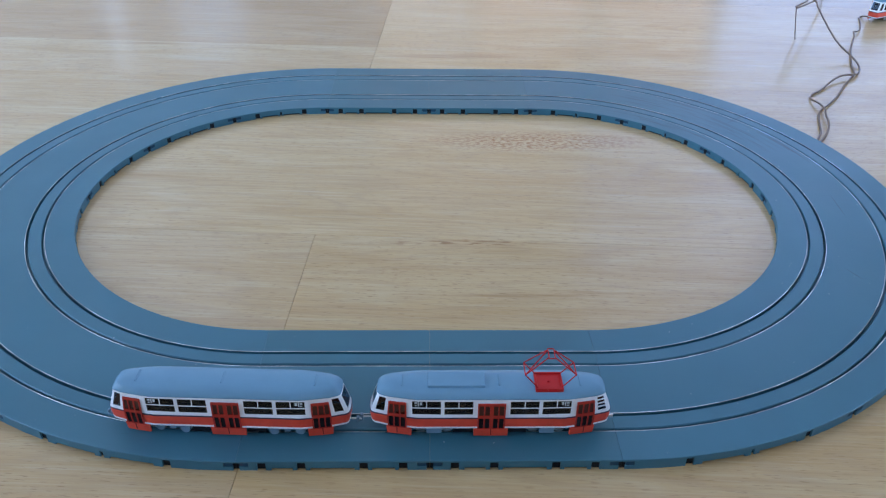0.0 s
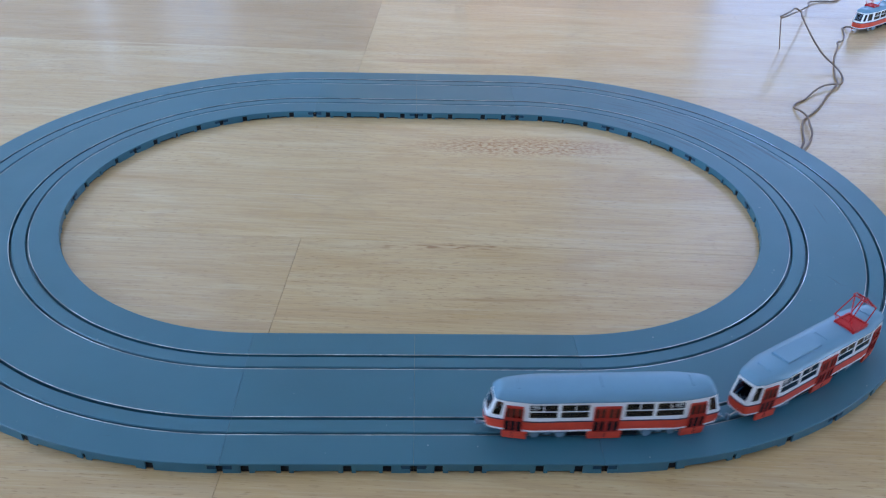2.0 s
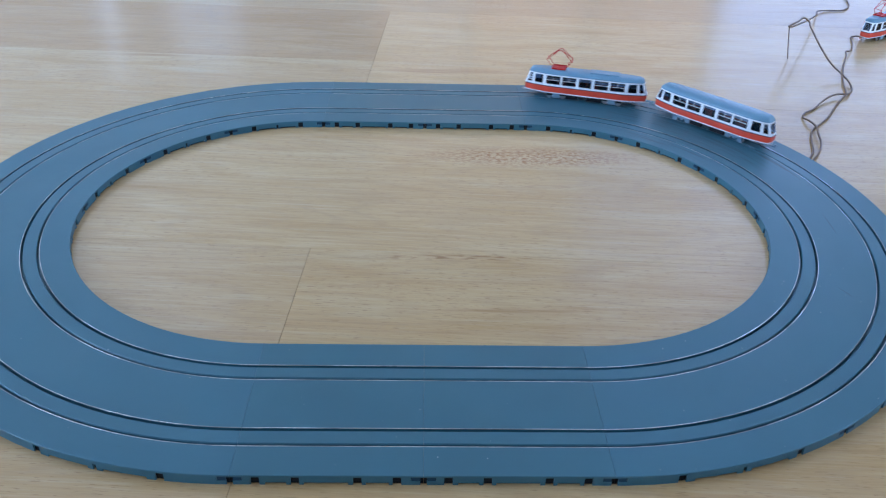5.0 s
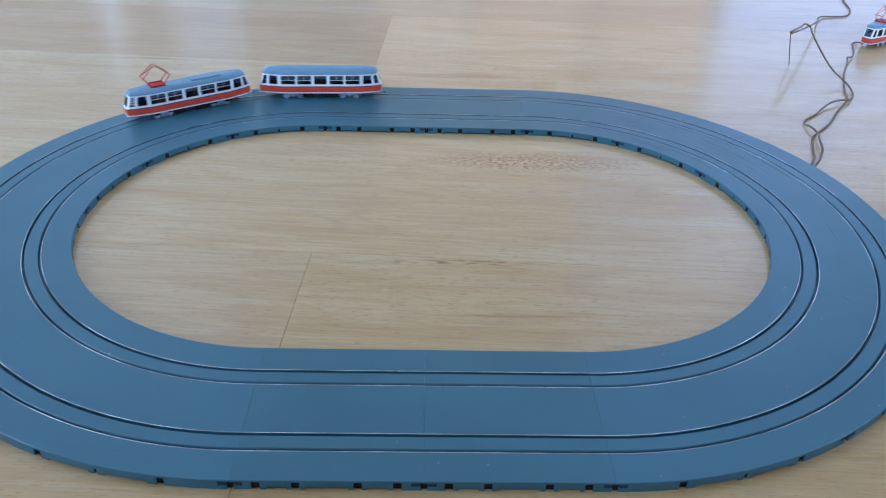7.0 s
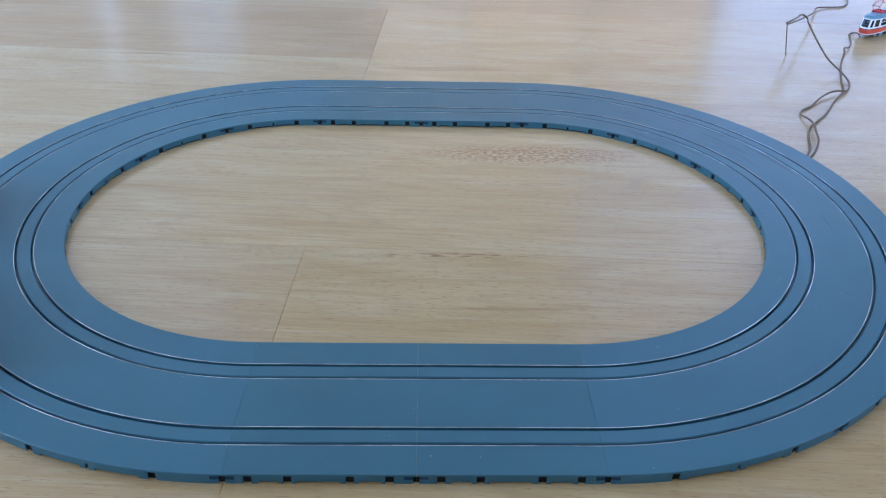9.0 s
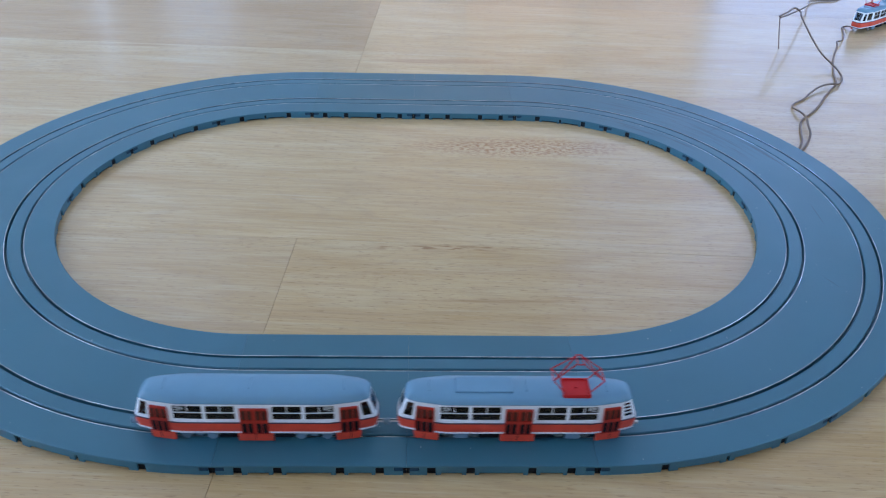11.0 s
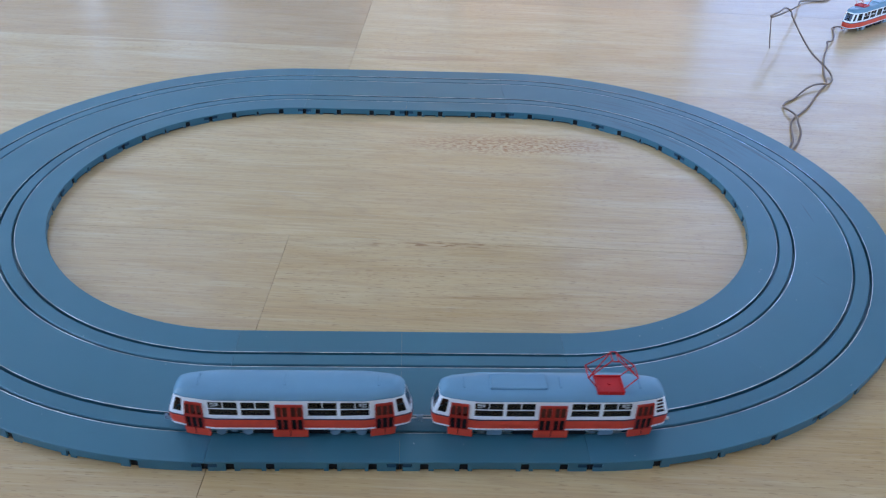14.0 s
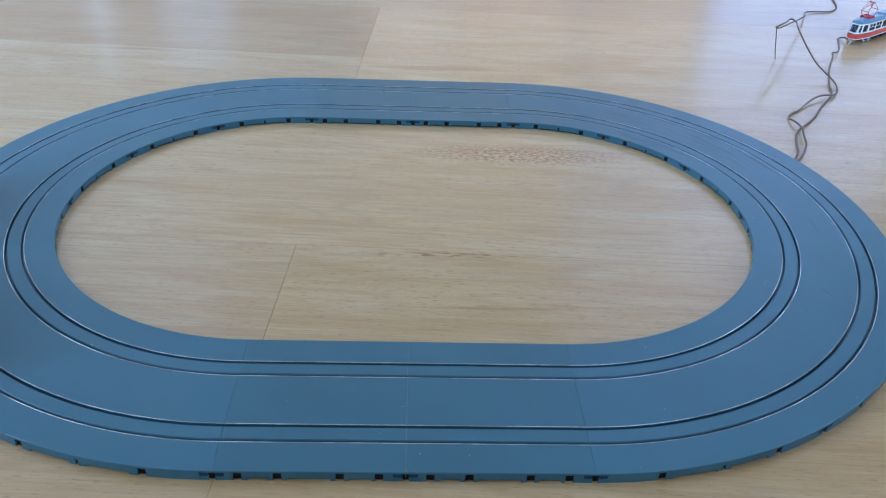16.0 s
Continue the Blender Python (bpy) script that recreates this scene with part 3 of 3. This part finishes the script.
def side_window(top, a, b, sgn, bars):
    n = chord_len(a, b) / 2
    bm = bmesh.new()
    on_chord(bm, a, b, sgn, -n, n, Z_SILL, Z_HEAD, -0.55, -0.25)
    win = part("window", bm, GLASS, top, "dark tram window")
    win.visible_shadow = False
    if bars:
        for u0, u1, z0, z1 in ((-n, n, 27.0, 27.6), (-0.28, 0.28, 27.6, Z_HEAD)):
            bm = bmesh.new()
            on_chord(bm, a, b, sgn, u0, u1, z0, z1, -0.25, 0.12)
            part("glazing_bar", bm, WHITE, win)
    if bars and sgn < 0 and abs(a + b) > 80:
        # a pale notice in the outermost upper pane, with bars for its small print
        d = 1 if a > 0 else -1
        for u0, u1, z0, z1 in ((3.0, 4.6, 29.6, 32.2), (5.2, 6.0, 28.6, 32.4), (6.4, 8.2, 30.8, 32.2), (6.6, 8.0, 28.8, 29.8)):
            lo, hi = sorted((d * u0, d * u1))
            bm = bmesh.new()
            on_chord(bm, a, b, sgn, lo, hi, z0, z1, -0.22, -0.12)
            part("notice", bm, NOTICE, win, "small white notice on the pane")
    bm = bmesh.new()
    for u0, u1, z0, z1 in ((-n, n, Z_SILL, Z_SILL + 0.2), (-n, n, Z_HEAD - 0.2, Z_HEAD), (-n, -n + 0.2, Z_SILL + 0.2, Z_HEAD - 0.2), (n - 0.2, n, Z_SILL + 0.2, Z_HEAD - 0.2)):
        on_chord(bm, a, b, sgn, u0, u1, z0, z1, -0.25, 0.06)
    part("window_frame", bm, WHITE, win)


def windscreen(top, d):
    bm = bmesh.new()
    quad = []
    for off in (0.5, 0.25):
        for z in (Z_SILL, Z_HEAD):
            for y in (-SCREEN, SCREEN):
                quad.append(bm.verts.new(shell(d * (82.5 - off), y, z)))
    for f in ((0, 1, 3, 2), (4, 5, 7, 6), (0, 1, 5, 4), (2, 3, 7, 6), (0, 2, 6, 4), (1, 3, 7, 5)):
        bm.faces.new([quad[i] for i in f])
    win = part("windscreen", bm, GLASS, top)
    win.visible_shadow = False


def bogie(top, x, motor):
    """A truck that turns under the body: side frames, axle boxes and four wheels."""
    truck = new("bogie")
    truck.parent = top
    truck.location = (x * U, 0, 0)
    bm = bmesh.new()
    box(bm, -10 * U, 10 * U, -9.7 * U, 9.7 * U, 4.8 * U, 6.4 * U)
    box(bm, -4 * U, 4 * U, -4 * U, 4 * U, 6.2 * U, 9.0 * U)
    for y in (-1, 1):
        lo, hi = sorted((y * 9.8 * U, y * 11.4 * U))
        box(bm, -13 * U, 13 * U, lo, hi, 5.0 * U, 7.2 * U, 0.3 * U)
        for xx in (-9, 9):
            if not motor:
                rod(bm, (xx * U, lo, 3.9 * U), (xx * U, hi, 3.9 * U), 3.4 * U, 14)
        if not motor:
            box(bm, -2.0 * U, 2.0 * U, lo, hi, 3.0 * U, 5.2 * U, 0.3 * U)
    if motor:
        part("bogie_frame", bm, BLACK, truck, "black plastic bogie frame")
        bm = bmesh.new()
        for y in (-1, 1):
            lo, hi = sorted((y * 9.9 * U, y * 12.2 * U))
            box(bm, -5.2 * U, 5.2 * U, lo, hi, 1.8 * U, 8.0 * U, 0.4 * U)
        part("spring_box", bm, BLUE, truck, "pale blue plastic spring box")
    else:
        part("bogie_frame", bm, BLUE, truck, "pale blue plastic bogie frame")
    for xx in (-9, 9):
        for y in (-1, 1):
            bm = bmesh.new()
            rod(bm, (xx * U, y * 7.0 * U, 3.9 * U), (xx * U, y * 9.0 * U, 3.9 * U), 3.9 * U, 20)
            part("wheel", bm, STEEL, truck, "metal tram wheel")
    return truck


def tram(motor, label, louvres=True):
    top = tagged(new("toy_tram"), label, "tram", group="toy trams")
    outline = plan_line()
    for name, mat, levels, note in (("lower_body", RED, ((10.2, 0), (14, 0.15), (18.3, 0)), "red painted lower body"),
                                    ("skirt_trim", WHITE, ((8.9, 0.1), (8.9, 0.35), (10.3, 0.35), (10.3, 0.0)), "white trim line"),
                                    ("belt_line", BELT, ((18.0, 0.0), (18.0, 0.3), (18.95, 0.3), (18.95, 0.0)), "dark blue belt line")):
        bm, _ = loft(levels, outline)
        part(name, bm, mat, top, note)
    bm, _ = loft(((18.9, 0), (Z_SILL, 0), (Z_HEAD, 0), (35.4, 0)), outline, lambda j, tag: j == 1 and tag is not None)
    upper = part("upper_body", bm, WHITE, top, "white painted window band")
    thick = upper.modifiers.new("thickness", "SOLIDIFY")
    thick.thickness, thick.offset = 0.7 * U, -1
    flat = 0.80 if motor else 1.0
    bm, rings = loft([(35.2 + (z - 35.2) * flat, g) for z, g in
                      ((35.2, 0.1), (35.2, 0.60), (35.9, 0.65), (37.2, -0.1), (38.9, -1.2), (40.3, -3.2), (41.1, -6.6), (41.5, -11))], outline)
    bm.faces.new(rings[-1])
    part("roof", bm, ROOF, top, "grey-blue rounded roof", smooth=True)
    bm, rings = loft(((7.6, -2.2), (10.6, -1.2)), outline)
    bm.faces.new(rings[0])
    bm.faces.new(rings[-1])
    part("underframe", bm, BLACK, top)
    for x in (-46, -22, 22, 46):
        for y in (-7.5, 7.5):
            bm = bmesh.new()
            box(bm, (x - 5) * U, (x + 5) * U, (y - 3.2) * U, (y + 3.2) * U, 10.5 * U, 17.5 * U, 0.6 * U)
            part("seat", bm, BLACK, top)
    # unseen black panels, added so the end windows look dark inside
    for x in (-60, 60):
        bm = bmesh.new()
        box(bm, (x - 0.5) * U, (x + 0.5) * U, -11.2 * U, 11.2 * U, 10.7 * U, 34.0 * U)
        part("shade_panel", bm, BLACK, top, "dark panel added to keep the end windows dark")
    for a, b, c, inset in ((-72, -54.5, 3, (1.2, 3.2)), (-11.8, 11.8, 4, (2.4, 2.4)), (54.5, 72, 3, (3.2, 1.2))):
        door(top, a, b, c, inset)
    for a, b in OUTER_OPEN:
        side_window(top, a, b, -1, True)
    for a, b in INNER_OPEN:
        side_window(top, a, b, 1, 12 <= abs(a + b) / 2 <= 54)
    for a, b in CORNER:
        for sgn in (-1, 1):
            side_window(top, a, b, sgn, False)
    for d in (-1, 1):
        windscreen(top, d)
    if motor and louvres:
        # the driver's side window has louvre bars
        for sgn in (-1, 1):
            n = chord_len(*CORNER[1]) / 2
            for z in (24.2, 27.2, 30.2):
                bm = bmesh.new()
                on_chord(bm, *CORNER[1], sgn, -n, n, z, z + 0.9, -0.25, 0.15)
                part("louvre", bm, WHITE, top)
    # under the floor between the bogies
    for x0, x1, y in ((-26, -12, -9.5), (12, 25, -9.5), (-24, -4, 9.5), (8, 25, 9.5)):
        bm = bmesh.new()
        box(bm, x0 * U, x1 * U, (y - 2.5) * U, (y + 2.5) * U, 2.4 * U, 7.7 * U, 0.4 * U)
        part("equipment_box", bm, BLACK, top)
    trucks = [bogie(top, -39, motor), bogie(top, 39, motor)]
    for d in (-1, 1):
        bm = bmesh.new()
        rod(bm, (d * 70 * U, 0, 6.2 * U), (d * (89.4 if (d < 0) == motor else 84.5) * U, 0, 6.2 * U), 0.55 * U, 8)
        part("coupling_rod", bm, STEEL, top, "thin metal coupling rod")
    bm = bmesh.new()
    if motor:
        box(bm, -90.5 * U, -88.4 * U, -1.6 * U, 1.6 * U, 3.8 * U, 9.0 * U, 0.4 * U)
    else:
        box(bm, 86.0 * U, 88.2 * U, -1.4 * U, 1.4 * U, 4.2 * U, 8.4 * U, 0.4 * U)
    part("coupler", bm, BLUE, top, "pale blue plastic coupler")
    bm = bmesh.new()
    if motor:
        rod(bm, (84.0 * U, 0, 6.4 * U), (87.0 * U, 0, 6.4 * U), 1.3 * U, 12)
        part("coupler", bm, STEEL, top, "small metal coupler knob")
    else:
        box(bm, -88.6 * U, -83.0 * U, -1.5 * U, 1.5 * U, 4.6 * U, 6.6 * U, 0.4 * U)
        box(bm, -88.6 * U, -86.8 * U, -1.5 * U, 1.5 * U, 6.4 * U, 8.6 * U, 0.4 * U)
        part("coupler", bm, BLUE, top, "pale blue plastic coupler")
    # low ribs across the roof
    for x in (-61, 5 if motor else -3, 60):
        bm = bmesh.new()
        box(bm, (x - 0.45) * U, (x + 0.45) * U, -5.5 * U, 5.5 * U, 38.5 * U, (40.7 if motor else 41.9) * U, 0.2 * U)
        part("roof_rib", bm, ROOF, top)
    if motor:
        bm = bmesh.new()
        box(bm, -43.5 * U, -4.5 * U, -7.2 * U, 7.2 * U, 38.5 * U, 41.6 * U, 0.5 * U)
        part("roof_box", bm, ROOF, top, "grey-blue resistor box on roof")
        pantograph(top)
    return top, trucks


PY = -2.3


def pantograph(top):
    x, z = 38.5, 38.2
    bm = bmesh.new()
    box(bm, (x - 9.4) * U, (x + 9.4) * U, (PY - 8.6) * U, (PY + 8.6) * U, (z - 1.5) * U, (z + 2.8) * U, 0.4 * U)
    for y in (PY - 7.9, PY + 7.9):
        box(bm, (x - 9.4) * U, (x + 9.4) * U, (y - 0.7) * U, (y + 0.7) * U, (z + 2.7) * U, (z + 3.7) * U, 0.2 * U)
    for d in (-1, 1):
        box(bm, (x + d * 8.7 - 0.7) * U, (x + d * 8.7 + 0.7) * U, (PY - 7.2) * U, (PY + 7.2) * U, (z + 2.7) * U, (z + 3.7) * U, 0.2 * U)
    base = part("pantograph_base", bm, WIRERED, top, "red plastic pantograph base")
    bm = bmesh.new()
    rod(bm, (x * U, PY * U, (z + 2.7) * U), (x * U, PY * U, (z + 3.6) * U), 1.0 * U, 12)
    part("screw", bm, WIRERED, base)
    zb, zk, zt = z + 3.3, z + 14.2, z + 27.4
    low, knee, head = 8.0, 17.0, 2.0
    r = 0.42 * U

    def arm(name, a, b):
        bm = bmesh.new()
        rod(bm, Vector((a[0], a[1] * 0.86 + PY, a[2])) * U, Vector((b[0], b[1] * 0.86 + PY, b[2])) * U, r)
        part(name, bm, WIRERED, base)

    for d in (-1, 1):
        for y in (-1, 1):
            arm("lower_arm", (x + d * low, y * 7.6, zb), (x + d * knee, y * 7.2, zk))
            arm("upper_arm", (x + d * knee, y * 7.2, zk), (x + d * head, y * 4.4, zt))
        arm("cross_rod", (x + d * knee, -7.4, zk), (x + d * knee, 7.4, zk))
        arm("contact_strip", (x + d * head, -5.8, zt), (x + d * head, 5.8, zt))
        arm("brace", (x + d * knee, -7.2, zk), (x + d * head, 4.4, zt))
    for y in (-5.8, 5.8):
        arm("head_end", (x - head, y, zt), (x + head, y, zt))


motor_car, motor_trucks = tram(True, "red and white toy tram motor car with red pantograph on track")
trail_car, trail_trucks = tram(False, "red and white toy tram trailer car coupled behind on track")
parked, _ = tram(True, "red and white toy tram parked on wooden floor beside cable", louvres=False)
PARK_TURN = 216.5
PARK_X, PARK_Y = 0.4080, 0.3275
c, s = math.cos(radians(PARK_TURN)), math.sin(radians(PARK_TURN))
parked.matrix_basis = pose(PARK_X - c * 82 * U + s * 7 * U, PARK_Y - s * 82 * U - c * 7 * U, 0.0, 0, 0, PARK_TURN)


# ---- the cables: one kinks up off the floor and stands on a thin stripped strand ----
CABLE_A = [
    (0.4614, 0.5021, 0.0010), (0.4566, 0.4826, 0.0010), (0.4512, 0.4602, 0.0010), (0.4415, 0.4418, 0.0010), (0.4308, 0.4326, 0.0010), (0.4184, 0.4315, 0.0010), (0.4053, 0.4261, 0.0020),
    (0.3893, 0.3979, 0.0060), (0.3657, 0.3576, 0.0140), (0.3294, 0.2998, 0.0260), (0.3116, 0.2739, 0.0310), (0.3031, 0.2625, 0.0335), (0.3023, 0.2624, 0.0340), (0.3042, 0.2651, 0.0340), (0.3096, 0.2708, 0.0340), (0.3206, 0.2858, 0.0320),
    (0.3312, 0.3016, 0.0300),
    (0.3361, 0.3048, 0.0280), (0.3340, 0.2904, 0.0260), (0.3330, 0.2723, 0.0210), (0.3334, 0.2537, 0.0150), (0.3356, 0.2403, 0.0100), (0.3415, 0.2323, 0.0050), (0.3427, 0.2205, 0.0030),
    (0.3421, 0.2124, 0.0010), (0.3350, 0.1998, 0.0010), (0.3274, 0.1919, 0.0030), (0.3227, 0.1917, 0.0030), (0.3152, 0.1881, 0.0030), (0.3040, 0.1785, 0.0020), (0.2913, 0.1646, 0.0010),
    (0.2820, 0.1570, 0.0010), (0.2778, 0.1497, 0.0010), (0.2776, 0.1376, 0.0030), (0.2782, 0.1290, 0.0030), (0.2743, 0.1147, 0.0030), (0.2710, 0.1019, 0.0020), (0.2672, 0.0943, 0.0010),
    (0.2595, 0.0824, 0.0010), (0.2546, 0.0766, 0.0010)]
CABLE_B = [
    (0.4067, 0.3349, 0.0040), (0.4056, 0.3396, 0.0030), (0.4038, 0.3451, 0.0010), (0.3984, 0.3363, 0.0010), (0.3922, 0.3206, 0.0010), (0.3773, 0.2959, 0.0030), (0.3724, 0.2921, 0.0040),
    (0.3700, 0.2854, 0.0030), (0.3576, 0.2623, 0.0010), (0.3490, 0.2435, 0.0010), (0.3379, 0.2170, 0.0010), (0.3314, 0.1984, 0.0010), (0.3241, 0.1882, 0.0010), (0.3120, 0.1724, 0.0010),
    (0.2966, 0.1501, 0.0010), (0.2857, 0.1376, 0.0010), (0.2774, 0.1289, 0.0010), (0.2720, 0.1205, 0.0010), (0.2654, 0.1032, 0.0010), (0.2612, 0.0911, 0.0010), (0.2555, 0.0817, 0.0010),
    (0.2518, 0.0759, 0.0010)]
STRAND = [(0.3023, 0.2619, 0.0340), (0.3060, 0.2672, 0.0260), (0.3112, 0.2743, 0.0140), (0.3170, 0.2811, 0.0004)]
for pts in (CABLE_A, CABLE_B):
    lead = tagged(tube("power_cable", pts, 0.00074, CABLE), "kinked brown power cable lying on wooden floor", "cable", group="power cables")
    if pts is CABLE_A:
        lead["label"] = "brown power cable with a kink standing off the floor"
        tube("bare_strand", STRAND, 0.00045, CABLE, lead)


# ---- the floor's boards ----
def board_mesh(length, width):
    bm = bmesh.new()
    g, c, t = 0.00007, 0.00016, 0.008
    lo = [bm.verts.new((sx * (length / 2 - 0.00005), sy * (width / 2 - g), -t)) for sx, sy in ((-1, -1), (1, -1), (1, 1), (-1, 1))]
    mid = [bm.verts.new((sx * (length / 2 - 0.00005), sy * (width / 2 - g), -c)) for sx, sy in ((-1, -1), (1, -1), (1, 1), (-1, 1))]
    up = [bm.verts.new((sx * (length / 2 - 0.00011), sy * (width / 2 - c), 0)) for sx, sy in ((-1, -1), (1, -1), (1, 1), (-1, 1))]
    for p, q in ((lo, mid), (mid, up)):
        for i in range(4):
            bm.faces.new((p[i], p[(i + 1) % 4], q[(i + 1) % 4], q[i]))
    bm.faces.new(up)
    bmesh.ops.recalc_face_normals(bm, faces=bm.faces)
    me = bpy.data.meshes.new("plank")
    bm.to_mesh(me)
    bm.free()
    me.materials.append(WOOD)
    return me


# planks that are browner or paler than the rest, by row and place in the row
PLANK_TONE = {(1, -1): (0.86, 0.79, 0.73, 0), (1, 0): (1.02, 1.02, 1.0, 1), (0, -1): (1.0, 0.99, 0.96, 1), (-1, -1): (0.98, 0.97, 0.95, 1), (-1, 0): (0.97, 0.94, 0.88, 1)}


def floor():
    bm = bmesh.new()
    box(bm, -ROOM_X - 0.2, ROOM_X + 0.2, -ROOM_S - 0.2, ROOM_Y + 0.2, -0.06, -0.0085)
    base = tagged(part("floor", bm, UNDER), "glossy pale beech laminate plank floor", "floor", kind="structure")
    length, width, turn = 1.28, 0.2187, radians(-3.38)
    meshes = {}
    cs, sn = math.cos(turn), math.sin(turn)
    ox, oy = -0.0603, -0.0348
    reach = ROOM_X + 0.12
    for row in range(-12, 12):
        shift = 0.0 if row % 2 else length / 2
        v = (row + 0.5) * width
        if not -ROOM_S - 0.25 < oy + v * cs < ROOM_Y + 0.2:
            continue
        for col in range(-3, 3):
            # boards end under the walls
            u0, u1 = max(-reach, col * length + shift), min(reach, (col + 1) * length + shift)
            if u1 - u0 < 0.03:
                continue
            key = round(u1 - u0, 4)
            if key not in meshes:
                meshes[key] = board_mesh(u1 - u0, width)
            u = (u0 + u1) / 2
            ob = new("plank", meshes[key])
            ob.parent = base
            ob.color = PLANK_TONE.get((row, col), (1, 1, 1, 1))
            ob.matrix_basis = pose(ox + u * cs - v * sn, oy + u * sn + v * cs, 0, 0, 0, math.degrees(turn))


floor()


# ---- what moves ----
# seconds, and how far the motor car has run along the outer lane, in straight lengths
RUN = ((0.0, 0.3215), (0.5, 0.384), (1.0, 0.786), (1.5, 1.480), (2.0, 2.390), (2.5, 3.362), (3.0, 4.33), (3.5, 5.24), (4.0, 6.19), (4.6, 7.37), (5.2, 8.60),
       (5.8, 9.86), (6.5, 11.27), (7.0, 12.388), (7.5, 13.492), (8.0, 14.546), (8.5, 15.576), (9.0, 16.59), (9.5, 17.59), (10.0, 18.56), (10.5, 19.49), (11.0, 20.37),
       (11.3, 20.89), (11.5, 21.035), (11.8, 21.05), (12.5, 21.05), (13.2, 21.05), (13.5, 21.03), (14.0, 20.587), (14.5, 19.962), (15.0, 19.15), (15.5, 18.003), (16.0, 16.56))


def run_at(t):
    """A smooth curve through RUN that never overshoots."""
    ts, vs = [r[0] for r in RUN], [r[1] * L for r in RUN]
    d = [(b - a) / (q - p) for a, b, p, q in zip(vs, vs[1:], ts, ts[1:])]
    m = [d[0]] + [0.0 if a * b <= 0 else 2 * a * b / (a + b) for a, b in zip(d, d[1:])] + [d[-1]]
    i = max(0, min(len(d) - 1, sum(1 for x in ts if x <= t) - 1))
    h = ts[i + 1] - ts[i]
    x = (t - ts[i]) / h
    return ((2 * x ** 3 - 3 * x ** 2 + 1) * vs[i] + (x ** 3 - 2 * x ** 2 + x) * h * m[i]
            + (3 * x ** 2 - 2 * x ** 3) * vs[i + 1] + (x ** 3 - x ** 2) * h * m[i + 1])


def car_pose(s):
    a, b = on_oval(s + PIVOT, R_LANE)[0], on_oval(s - PIVOT, R_LANE)[0]
    mid, d = (a + b) / 2, a - b
    return pose(mid.x, mid.y, H, 0, 0, math.degrees(math.atan2(d.y, d.x)))


def motions():
    times = [i / 10 for i in range(161)]
    for top, trucks, lag in ((motor_car, motor_trucks, 0.0), (trail_car, trail_trucks, COUPLED)):
        rows = [(t, run_at(t) - lag) for t in times]
        walk(top, [(t, car_pose(s)) for t, s in rows])
        for truck, d in zip(trucks, (-1, 1)):
            turns = []
            for t, s in rows:
                a = on_oval(s + d * PIVOT, R_LANE)[1]
                dv = on_oval(s + PIVOT, R_LANE)[0] - on_oval(s - PIVOT, R_LANE)[0]
                off = (a - math.atan2(dv.y, dv.x) + math.pi) % (2 * math.pi) - math.pi
                turns.append((t, pose(d * PIVOT, 0, 0, 0, 0, math.degrees(off))))
            walk(truck, turns)


motions()
